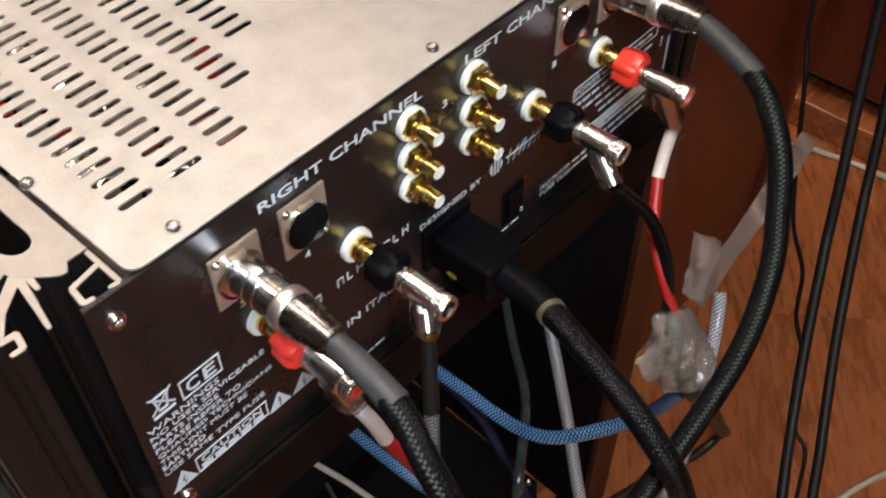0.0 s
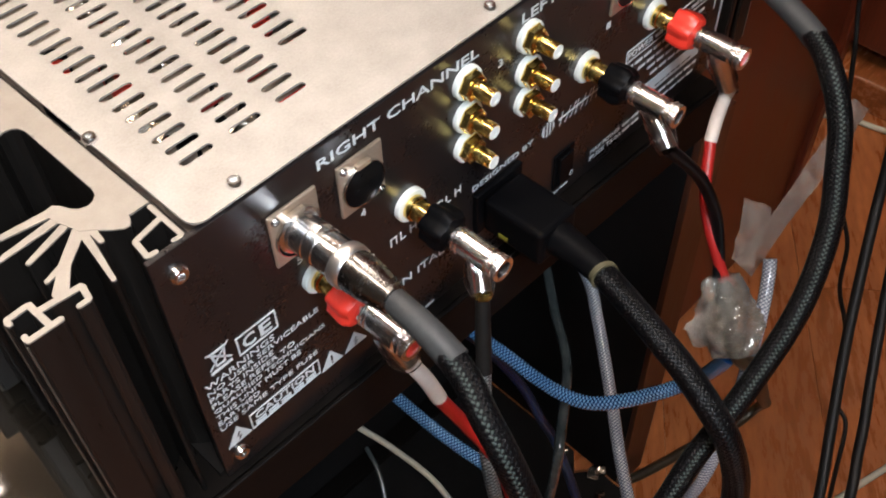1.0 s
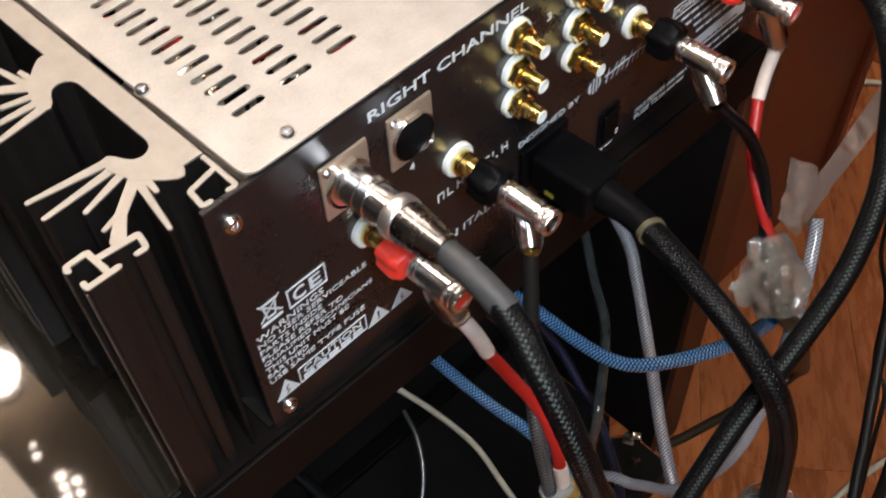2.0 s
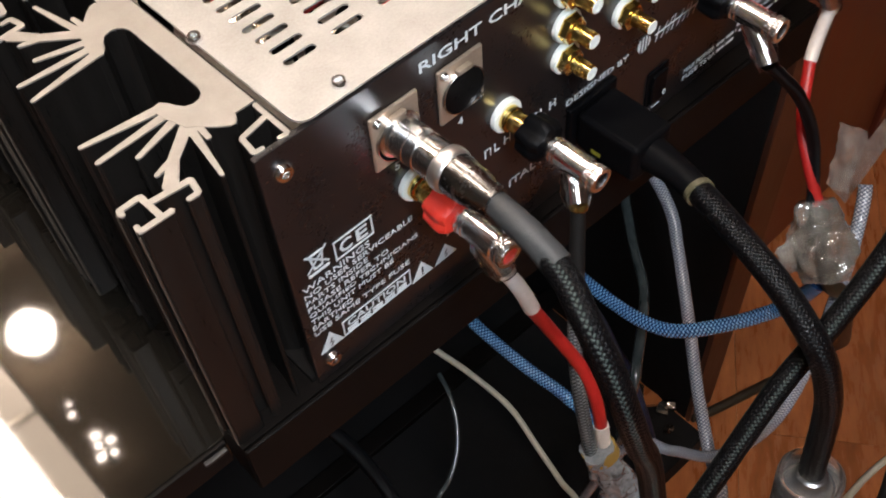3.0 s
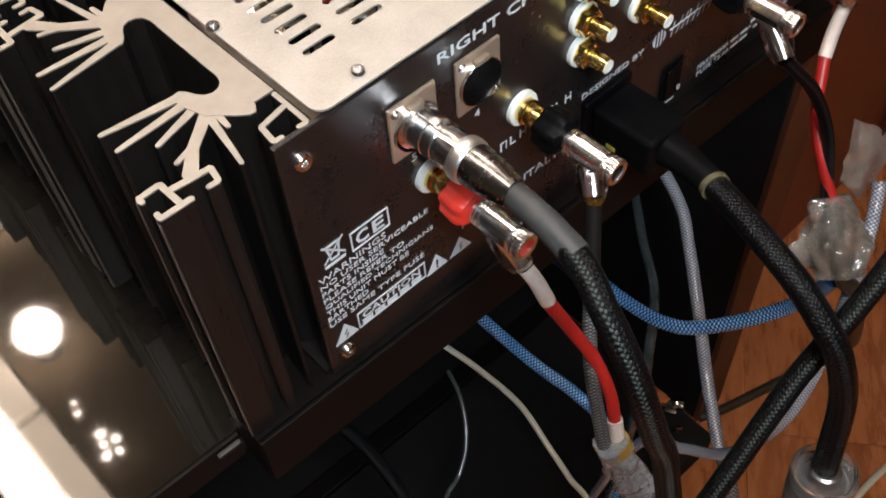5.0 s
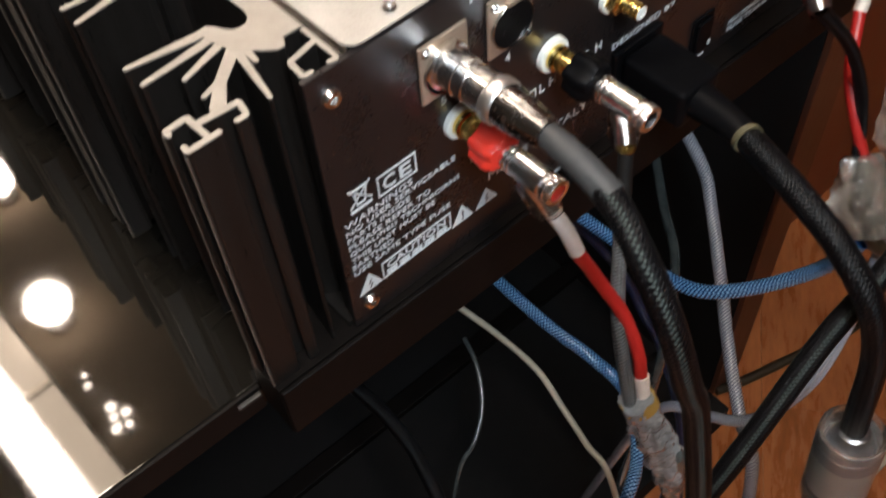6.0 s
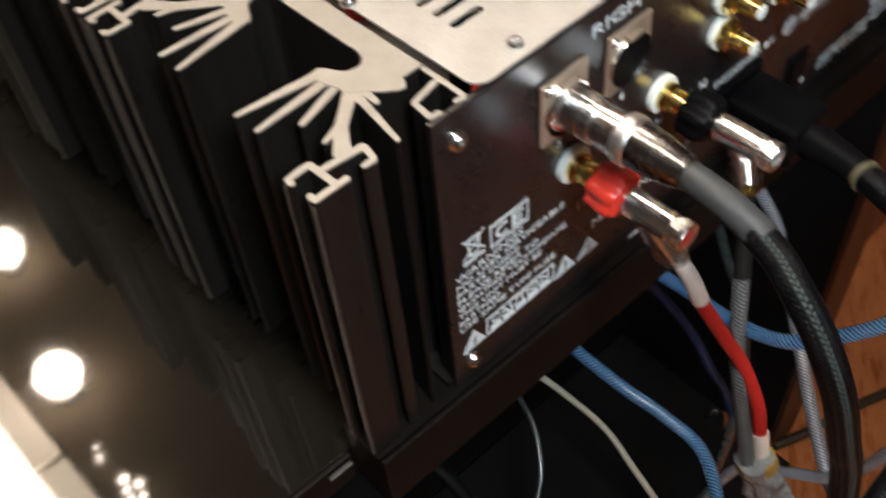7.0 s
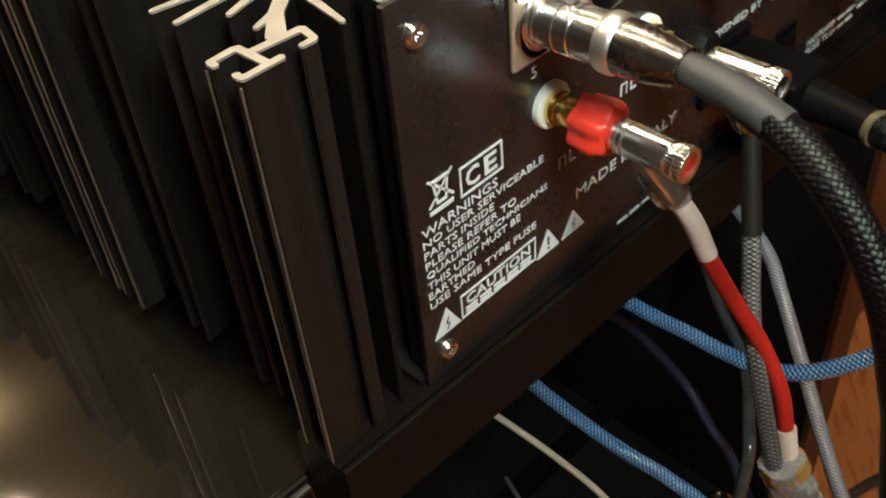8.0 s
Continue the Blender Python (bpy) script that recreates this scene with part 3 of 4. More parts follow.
def heat_sink(amp, flip):
    """One finned side: black fins with bright sawn ends, in mirrored pairs along the depth."""
    hs = part("heat_sink", box(0.0107, 0.0215, 0.0255, 0.400, -0.003, 0.1600), ANOD, amp, "black finned heat sink with bright sawn ends", smooth=False)
    part("sawn_end", box(0.0107, 0.0215, 0.0255, 0.400, 0.16005, 0.1610), CUT, hs, smooth=False)
    level = 0
    for m in range(3):
        for back in (False, True):
            plan = [(x, (0.1422 - y if back else y) + m * 0.1422) for x, y in ROOT]
            part("fin_root", prism(plan, -0.003, 0.16045), ANOD, hs, smooth=False)
            part("sawn_end", prism(plan, 0.16047, 0.16125), CUT, hs, smooth=False)
            rows = FINS + HOOKS + (BRACKET if m == 0 and not back else ())
            for x0, y0, x1, y1, w0, w1 in rows:
                ya, yb = (0.1422 - y0, 0.1422 - y1) if back else (y0, y1)
                level = (level + 1) % 23
                top = 0.1610 + level * 0.00001
                part("fin", bar(x0, ya + m * 0.1422, x1, yb + m * 0.1422, w0, w1, -0.003, top - 0.0008), ANOD, hs, smooth=False)
                part("sawn_end", bar(x0, ya + m * 0.1422, x1, yb + m * 0.1422, w0, w1, top - 0.00078, top), CUT, hs, smooth=False)
    # thin pale strips painted as glints down the outer corners of the hooks
    for m in range(3):
        for back in (False, True):
            for lx, ly in ((-0.0468, 0.0168), (-0.0465, 0.0024)):
                y = (0.1422 - ly if back else ly) + m * 0.1422
                part("glint_lip", box(lx - 0.0004, lx + 0.0004, y - 0.0004, y + 0.0004, -0.0025, 0.1590, 0.0002, 1), EDGEGLINT, hs, smooth=False)
    if flip:
        hs.matrix_basis = Matrix.Translation((2 * MID, 0, 0)) @ Matrix.Diagonal((-1, 1, 1, 1))
    return hs


def xlr_socket(amp, x, z):
    s = part("xlr_socket", box(x - 0.013, x + 0.013, -0.0022, -0.0001, z - 0.0155, z + 0.0155, 0.0009), FLANGE, amp, "satin nickel round socket")
    part("ring", lathe([(0.002, 0.0121), (0.0034, 0.0120), (0.0038, 0.0118), (0.0038, 0.0115), (0.0023, 0.0114)], (x, 0, z - 0.0015), n=40), NICKEL, s)
    part("insert", lathe([(0.0022, 0.0114), (0.0030, 0.0112), (0.0031, 0.0)], (x, 0, z - 0.0015), n=32), BLACKP, s)
    for a in (90, 210, 330):
        dx, dz = 0.0046 * math.cos(radians(a)), 0.0046 * math.sin(radians(a))
        part("contact", lathe([(0.0030, 0.0013), (0.0033, 0.0012), (0.0033, 0.0008), (0.0031, 0.0)], (x + dx, 0, z - 0.0015 + dz), n=12), BLACKP, s)
    part("latch", box(x - 0.0042, x + 0.0042, -0.0052, -0.0023, z + 0.0098, z + 0.0126, 0.0008), FLANGE, s)
    for dx, dz in ((-0.0098, 0.0122), (0.0098, -0.0122)):
        part("screw", screw_head((x + dx, -0.0022, z + dz), (0, -1, 0), 0.0022, 0.0012, 0.0009), NICKEL, s)


def rca_socket(amp, x, z):
    s = part("rca_socket", lathe([(0.0045, 0.0062), (0.0062, 0.0062), (0.0075, 0.0050), (0.0078, 0.0042), (0.0175, 0.0041), (0.0182, 0.0038), (0.0182, 0.0)], (x, 0, z), n=28), GOLD, amp, "gold-plated phono socket")
    part("washer", lathe([(0.0, 0.0088), (0.0024, 0.0088), (0.0030, 0.0083), (0.0030, 0.0060)], (x, 0, z), n=36), NYLON, s, "white nylon washer")
    b = lathe([(0.0030, 0.0080), (0.0038, 0.0080), (0.0039, 0.0076), (0.0066, 0.0074), (0.0071, 0.0068), (0.0071, 0.0043)], (x, 0, z), n=6)
    part("nut", b, GOLD, s)
    part("insulator", lathe([(0.0183, 0.0036), (0.0186, 0.0033), (0.0186, 0.0018), (0.0165, 0.0016), (0.0165, 0.0)], (x, 0, z), n=20), NYLON, s)


def binding_post(amp, x, z, colour, label):
    s = part("binding_post", lathe([(0.0031, 0.0066), (0.0060, 0.0066), (0.0064, 0.0055), (0.0125, 0.0054), (0.0132, 0.0049), (0.0190, 0.0047)], (x, 0, z), n=28), GOLD, amp, "gold-plated speaker terminal")
    part("washer", lathe([(0.0, 0.0092), (0.0024, 0.0092), (0.0031, 0.0087), (0.0031, 0.0053)], (x, 0, z), n=36), NYLON, s, "white nylon washer")
    prof = [(0.0150, 0.0070), (0.0158, 0.0106), (0.0235, 0.0115), (0.0262, 0.0113), (0.0290, 0.0096), (0.0298, 0.0062)]
    part("nut", lathe(prof, (x, 0, z), n=48, lobes=6, depth=0.17), colour, s, label)
    part("core", lathe([(0.0280, 0.0052), (0.0305, 0.0052), (0.0305, 0.0)], (x, 0, z), n=24), GOLD, s)


def amplifier():
    a = thing("power_amplifier", "black power amplifier with silver vented lid and finned sides", "amplifier", at=(0, 0, 0))
    part("top_plate", plate(), ALU, a, "silver slotted aluminium lid", smooth=False)
    for x, y in ((0.0486, 0.0064), (0.0249, 0.0686), (0.1949, 0.0064), (0.3584, 0.0064), (0.3821, 0.0686), (0.0249, 0.30), (0.3821, 0.30)):
        part("lid_screw", screw_head((x, y, TOP), (0, 0, 1), 0.0034, 0.0022), NICKEL, a)
    p = part("rear_panel", box(W0, W1, 0.0, 0.003, -0.002, 0.1605, 0.0006), PANEL, a, "glossy black printed rear panel")
    part("base_plate", box(0.0, 0.405, 0.0035, 0.40, -0.003, 0.0005), ANOD, a)
    part("front_panel", box(-0.03, 0.437, 0.402, 0.42, -0.003, 0.165, 0.002), ANOD, a)
    for x in (0.0217, 0.3826):
        part("inner_side", box(x, x + 0.0016, 0.0035, 0.40, 0.001, 0.1585), ANOD, a)
    board = part("circuit_board", box(0.03, 0.358, 0.01, 0.395, 0.100, 0.1016), PCB, a)
    rng = random.Random(7)
    for k in range(46):
        x, y = rng.uniform(0.04, 0.345), rng.uniform(0.03, 0.30)
        kind = rng.random()
        if kind < 0.45:
            part("capacitor", lathe([(0, 0.006), (0.022, 0.006), (0.0235, 0.0052), (0.0235, 0)], (x, y, 0.1017), (0, 0, 1), 16), RED if kind < 0.16 else BLACKP, board)
        elif kind < 0.8:
            part("foil_can", lathe([(0, 0.0075), (0.030, 0.0075), (0.0315, 0.006), (0.0315, 0)], (x, y, 0.1017), (0, 0, 1), 16), FOIL, board)
        else:
            part("bus_wire", tube([(x - 0.02, y - 0.01, 0.103), (x - 0.01, y, 0.135), (x + 0.012, y + 0.004, 0.138), (x + 0.02, y + 0.012, 0.103)], 0.0016, 8), RED if kind < 0.9 else FOIL, board)
    for x, y, w in ((0.0534, 0.0844, 0.012), (0.0522, 0.0757, 0.016), (0.0532, 0.0668, 0.017), (0.0535, 0.0572, 0.016), (0.0765, 0.0400, 0.013), (0.1015, 0.0965, 0.009), (0.0780, 0.0956, 0.004), (0.0788, 0.1489, 0.008), (0.0759, 0.1575, 0.010), (0.0719, 0.1309, 0.006), (0.0797, 0.1289, 0.007), (0.0745, 0.1204, 0.008)):
        part("foil_wrap", tube([(x - w / 2, y, 0.152), (x - w / 6, y + 0.0008, 0.1535), (x + w / 5, y - 0.0006, 0.1525), (x + w / 2, y, 0.153)], 0.0034, 12, 0.0012, wob=0.7), FOIL, board, "crumpled foil wrapped part")
    for x, y, w in ((0.1298, 0.0686, 0.016), (0.1042, 0.0686, 0.016), (0.0785, 0.0682, 0.016), (0.1042, 0.0413, 0.016), (0.0850, 0.0400, 0.004)):
        part("red_spacer", box(x - w / 2, x + w / 2, y - 0.0030, y - 0.0019, 0.146, 0.1530, 0.0004), REDSLEEVE, board, "dull red spacer")
    for x, y in ((0.0787, 0.0866), (0.1039, 0.1053)):
        part("led", lathe([(0, 0.0011), (0.0015, 0.0010), (0.0022, 0.0)], (x, y, 0.1400), (0, 0, 1), 12), LEDGREEN, board, "lit green indicator")
        part("led_stem", lathe([(0, 0.0012), (0.0382, 0.0012)], (x, y, 0.1017), (0, 0, 1), 10), BLACKP, board)
    heat_sink(a, False)
    heat_sink(a, True)
    for x, z in ((0.012, 0.012), (0.012, 0.148), (0.399, 0.148)):
        part("panel_screw", screw_head((x, -0.0001, z), (0, -1, 0), 0.0046, 0.0030, 0.0018), NICKEL, a)
    for x in (0.0667, 0.104, 0.331, 0.294):
        xlr_socket(a, x, 0.1285)
    for x in (0.1716, 0.2154):
        for z in (0.1393, 0.1188, 0.0994):
            rca_socket(a, x, z)
    for x, c, label in ((0.0740, RED, "red plastic nut"), (0.1315, BLACKP, "black plastic nut"), (0.2650, BLACKP, "black plastic nut"), (0.3255, RED, "red plastic nut")):
        binding_post(a, x, 0.0900, c, label)
    inlet = part("power_inlet", box(0.176, 0.212, -0.004, -0.0001, 0.031, 0.060, 0.001), BLACKP, a)
    sw = part("rocker_switch", box(0.244, 0.262, -0.0014, -0.0001, 0.010, 0.037, 0.0006), BLACKP, a)
    part("rocker", box(0.2465, 0.2595, -0.0036, -0.0015, 0.0125, 0.0345, 0.0012), BLACKP, sw)
    printing(p)
    return a


def triangle(x, z, w, h, p, sign):
    b = bmesh.new()
    pts = ((x, z), (x + w, z), (x + w / 2, z + h))
    lo = [b.verts.new((px, -0.0002, pz)) for px, pz in pts]
    hi = [b.verts.new((px, -0.0005, pz)) for px, pz in pts]
    b.faces.new(hi), b.faces.new(lo[::-1])
    for k in range(3):
        b.faces.new((lo[k], lo[(k + 1) % 3], hi[(k + 1) % 3], hi[k]))
    t = part("warning_triangle", b, SILK, p, smooth=False)
    cx = x + w / 2
    if sign:
        b = bmesh.new()
        for (xa, za, xb, zb) in ((0.0006, 0.62, -0.0010, 0.36), (-0.0010, 0.36, 0.0010, 0.36), (0.0010, 0.36, -0.0006, 0.12)):
            v = [b.verts.new(c) for c in ((cx + xa - 0.0005, -0.0007, z + za * h), (cx + xa + 0.0005, -0.0007, z + za * h), (cx + xb + 0.0005, -0.0007, z + zb * h), (cx + xb - 0.0005, -0.0007, z + zb * h))]
            if abs(za - zb) > 0.01:
                b.faces.new(v)
            else:
                for q, dz in zip(v, (0.0004, 0.0004, -0.0004, -0.0004)):
                    q.co.z += dz
                b.faces.new(v)
        part("flash", b, PANEL, t, smooth=False)
    else:
        mark(cx - 0.0005, cx + 0.0005, z + 0.32 * h, z + 0.66 * h, t, "stroke", -0.0007, PANEL)
        mark(cx - 0.0005, cx + 0.0005, z + 0.14 * h, z + 0.22 * h, t, "dot", -0.0007, PANEL)


def outline(x0, x1, z0, z1, w, p):
    for a in ((x0, x1, z0, z0 + w), (x0, x1, z1 - w, z1), (x0, x0 + w, z0 + w, z1 - w), (x1 - w, x1, z0 + w, z1 - w)):
        mark(*a, p, "printed_line")


def printing(p):
    lettering("RIGHT CHANNEL", 0.0828, 0.1487, 0.0975, 0.0056, p, bold=0.01)
    lettering("LEFT CHANNEL", 0.2100, 0.1490, 0.0900, 0.0056, p, bold=0.01)
    lettering("4", 0.1022, 0.1040, 0.0030, 0.0044, p)
    lettering("5", 0.0645, 0.1050, 0.0030, 0.0044, p)
    lettering("3", 0.1938, 0.1330, 0.0032, 0.0044, p)
    for x in (0.281, 0.318):
        mark(x, x + 0.003, 0.1045, 0.1085, p)
    lines = (("WARNINGS", 0.0385), ("NO USER SERVICEABLE", 0.0640), ("PARTS INSIDE", 0.0360), ("PLEASE REFER TO", 0.0480), ("QUALIFIED TECHNICIANS", 0.0660),
             ("THIS UNIT MUST BE", 0.0500), ("EARTHED", 0.0240), ("USE SAME TYPE FUSE", 0.0590))
    for k, (text, w) in enumerate(lines):
        lettering(text, 0.0063, 0.0706 if k == 0 else 0.0660 - (k - 1) * 0.0049, w, 0.0040 if k == 0 else 0.0033, p)
    outline(0.0262, 0.0482, 0.0765, 0.0892, 0.0008, p)
    lettering("C", 0.0290, 0.0788, 0.0070, 0.0080, p, bold=0.02)
    lettering("E", 0.0385, 0.0788, 0.0065, 0.0080, p, bold=0.02)
    # crossed-out bin
    mark(0.0112, 0.0226, 0.0780, 0.0796, p, "bin_bar")
    for (xa, za, xb, zb) in ((0.0110, 0.0815, 0.0228, 0.0932), (0.0228, 0.0815, 0.0110, 0.0932), (0.0135, 0.0910, 0.0150, 0.0815), (0.0203, 0.0910, 0.0188, 0.0815)):
        t = Vector((xb - xa, 0, zb - za)).normalized()
        s = Vector((-t.z, 0, t.x)) * 0.0006
        b = bmesh.new()
        b.faces.new([b.verts.new(Vector(c) + d) for c, d in (((xa, -0.0006, za), s), ((xb, -0.0006, zb), s), ((xb, -0.0006, zb), -s), ((xa, -0.0006, za), -s))])
        part("bin_line", b, SILK, p, smooth=False)
    mark(0.0128, 0.0210, 0.0905, 0.0918, p, "bin_lid")
    mark(0.0150, 0.0188, 0.0812, 0.0822, p, "bin_foot")
    outline(0.0215, 0.0650, 0.0198, 0.0318, 0.0007, p)
    lettering("CAUTION", 0.0245, 0.0253, 0.0370, 0.0048, p, bold=0.01)
    for z in (0.0231, 0.0212):
        for k in range(5):
            mark(0.0240 + k * 0.0079, 0.0240 + k * 0.0079 + 0.0064, z, z + 0.0010, p)
    triangle(0.0068, 0.0198, 0.0142, 0.0125, p, True)
    triangle(0.0655, 0.0185, 0.0142, 0.0122, p, False)
    triangle(0.0812, 0.0185, 0.0150, 0.0115, p, True)
    lettering("MADE IN ITALY", 0.0905, 0.0345, 0.0700, 0.0052, p)
    lettering("DESIGNED BY", 0.1760, 0.0620, 0.0480, 0.0038, p)
    for k, (xa, xb) in enumerate(((0.0795, 0.1010), (0.1030, 0.1160), (0.1180, 0.1440), (0.1500, 0.1740))):
        z = 0.0690 if k else 0.0560
        for j in range(int((xb - xa) / 0.0066)):
            x = xa + j * 0.0066
            mark(x, x + 0.0007, z, z + 0.0054, p, "maker_stroke")
            if j % 3 != 1:
                mark(x + 0.0038, x + 0.0042, z, z + 0.0054, p, "maker_stroke")
            mark(x + 0.0009, x + 0.0036, *((z + 0.0050, z + 0.0054), (z, z + 0.0004), (z + 0.0025, z + 0.0029))[j % 3], p, "maker_stroke")
    # maker's mark: a striped disc and slanted strokes
    d = part("maker_disc", lathe([(0.0002, 0.0052), (0.0005, 0.0052), (0.0005, 0)], (0.2365, 0, 0.0640), n=32), SILK, p, smooth=False)
    for k in (-1, 0, 1):
        mark(0.2365 + k * 0.0026 - 0.0004, 0.2365 + k * 0.0026 + 0.0004, 0.0585, 0.0695, d, "stripe", -0.0007, PANEL)
    for k in range(9):
        x = 0.246 + k * 0.0045
        b = bmesh.new()
        top = 0.0022 if k % 3 else 0.0
        b.faces.new([b.verts.new(c) for c in ((x, -0.0005, 0.0592), (x + 0.0009, -0.0005, 0.0592), (x + 0.0030 + top, -0.0005, 0.0690), (x + 0.0021 + top, -0.0005, 0.0690))])
        part("maker_stroke", b, SILK, p, smooth=False)
    mark(0.2455, 0.2850, 0.0640, 0.0646, p, "maker_line")
    lettering("MAX POWER", 0.280, 0.0125, 0.0290, 0.0036, p)
    unread(0.3115, 0.3300, 0.0128, 0.0152, p)
    lettering("FUSE", 0.280, 0.0070, 0.0140, 0.0036, p)
    lettering("T5.0A", 0.2960, 0.0070, 0.0150, 0.0036, p)
    unread(0.3125, 0.3290, 0.0073, 0.0097, p)
    outline(0.3050, 0.3900, 0.0655, 0.0745, 0.0006, p)
    lettering("POWER", 0.3065, 0.0677, 0.0240, 0.0048, p)
    for k, (xa, xb, za) in enumerate(((0.333, 0.384, 0.0682), (0.306, 0.386, 0.0590), (0.310, 0.380, 0.0525), (0.330, 0.386, 0.0462))):
        unread(xa, xb, za, za + 0.0026, p)
    unread(0.3340, 0.3900, 0.0395, 0.0421, p)
    label = mark(0.3280, 0.3880, 0.0235, 0.0345, p, "white_label")
    for k in range(7):
        mark(0.3420 + k * 0.0055, 0.3420 + k * 0.0055 + 0.0040, 0.0262, 0.0272, label, "printed_dash", -0.0006, PANEL)
    unread(0.3300, 0.3880, 0.0165, 0.0191, p)
    unread(0.3340, 0.3860, 0.0100, 0.0122, p)
    mark(0.4055, 0.4065, 0.0300, 0.0560, p, "printed_line")
    mark(0.3965, 0.3975, 0.0530, 0.0600, p, "printed_line")
    lettering("0", 0.2560, 0.0150, 0.0028, 0.0044, p, y=-0.0038)
    unread(0.2435, 0.2600, 0.0045, 0.0060, p)
    unread(0.1205, 0.1450, 0.0002, 0.0018, p)


# ---- plugs and cables ----
def xlr_cable(x, d, path, label):
    """A plug pushed into its socket along d, a heat-shrink sleeve and the braided cable through path."""
    c = thing("xlr_cable", label, "cable", "balanced signal cables")
    d = Vector(d).normalized()
    o = (x, 0, 0.1292)
    pl = part("plug_shell", lathe([(0.0062, 0.0086), (0.0068, 0.0091), (0.0140, 0.0091), (0.0143, 0.0087), (0.0152, 0.0087), (0.0155, 0.0091), (0.0200, 0.0091), (0.0205, 0.0087), (0.0225, 0.0087), (0.0230, 0.0091), (0.0312, 0.0092), (0.0318, 0.0087)], o, d, 44), SHELL, c, "bright chrome plug shell")
    part("collar", lathe([(0.0300, 0.0088), (0.0304, 0.0097), (0.0312, 0.0101), (0.0334, 0.0103), (0.0356, 0.0101), (0.0364, 0.0097), (0.0370, 0.0090)], o, d, 44), SATIN, pl, "satin chrome collar")
    part("boot", lathe([(0.0364, 0.0092), (0.0400, 0.0093), (0.0470, 0.0087), (0.0545, 0.0073), (0.0585, 0.0066), (0.0594, 0.0064), (0.0597, 0.0056)], o, d, 44), BOOT, pl, "dark chrome strain relief")
    part("pilot_ring", lathe([(0.0028, 0.0112), (0.0046, 0.0112), (0.0050, 0.0108), (0.0052, 0.0096), (0.0064, 0.0094), (0.0068, 0.0080)], o, d, 40), NICKEL, pl)
    part("latch_key", box(x - 0.0022, x + 0.0022, -0.0180, -0.0065, 0.1292 + 0.0088, 0.1292 + 0.0103, 0.0006), SHELL, pl)
    start = Vector(o) + d * 0.0585
    sleeve_end = path[0]
    mid = start.lerp(Vector(sleeve_end), 0.5) + Vector((0, 0, 0.0016))
    run = glide([start, mid, *path], 0.003)
    cut = min(range(len(run)), key=lambda k: (run[k] - Vector(sleeve_end)).length)
    part("heat_shrink", tube([*run[:cut:3], run[cut]], [0.0054, 0.0058, 0.0060, 0.0063], 28, 0.002, wob=0.03), SHRINK, c, "grey heat-shrink sleeve")
    part("braided_jacket", tube([*run[cut - 2:-1:4], run[-1]], 0.0059, 28, 0.004), TEALBRAID, c, "black braided jacket with pale flecks")
    return c


def clamp(x, tail, path_label, cap):
    """A screw-on chrome speaker plug with an angled tail under clear sleeve."""
    c = thing("speaker_plug", path_label, "cable plug", "speaker plugs")
    o = (x, 0, 0.0900)
    body = part("barrel", lathe([(0.0300, 0.0050), (0.0302, 0.0058), (0.0310, 0.0062), (0.0330, 0.0063), (0.0334, 0.0059), (0.0340, 0.0059), (0.0344, 0.0063), (0.0354, 0.0063), (0.0358, 0.0059), (0.0364, 0.0059), (0.0368, 0.0063), (0.0525, 0.0063), (0.0530, 0.0056)], o, n=36), CHROME, c, "chrome barrel")
    part("knurled_ring", lathe([(0.0529, 0.0054), (0.0545, 0.0054), (0.0549, 0.0066), (0.0562, 0.0067), (0.0566, 0.0063), (0.0572, 0.0063), (0.0576, 0.0067), (0.0595, 0.0067), (0.0600, 0.0064), (0.0600, 0.0044), (0.0585, 0.0042)], o, n=72, lobes=24, depth=0.05), CHROME, body)
    part("end_cap", lathe([(0.0586, 0.0043), (0.0592, 0.0040), (0.0592, 0.0)], o, n=24), cap, body)
    a, b = Vector((x, -0.0440, 0.0860)), Vector(tail)
    part("tail", tube([a, a.lerp(b, 0.5), b], [0.0048, 0.0046, 0.0044], 20), CHROME, c, "chrome tail")
    part("clear_sleeve", tube([a.lerp(b, -0.05), a.lerp(b, 0.55), b + (b - a) * 0.12], [0.0062, 0.0070, 0.0066, 0.0047], 28, 0.0012, wob=0.22), CLEAR, c, "clear heat-shrink sleeve")
    return c


def wire(name, label, path, r, material, category="cable", group="", n=14, step=0.004):
    ob = part(name, tube(path, r, n, step), material, None)
    return tagged(ob, label, category, group)


def speaker_lead(label, white, coloured, material, end=None):
    c = thing("speaker_lead", label, "cable", "speaker leads")
    if white:
        part("white_sleeve", tube(white, [0.0036, 0.0038, 0.0038], 16), WHITESHRINK, c, "white heat-shrink sleeve")
    part("jacket", tube(coloured, 0.0034 if material is REDSLEEVE else 0.0036, 16), material, c)
    if end:
        part("white_sleeve", tube(end, [0.0040, 0.0038], 16), WHITESHRINK, c, "white heat-shrink sleeve")
    return c


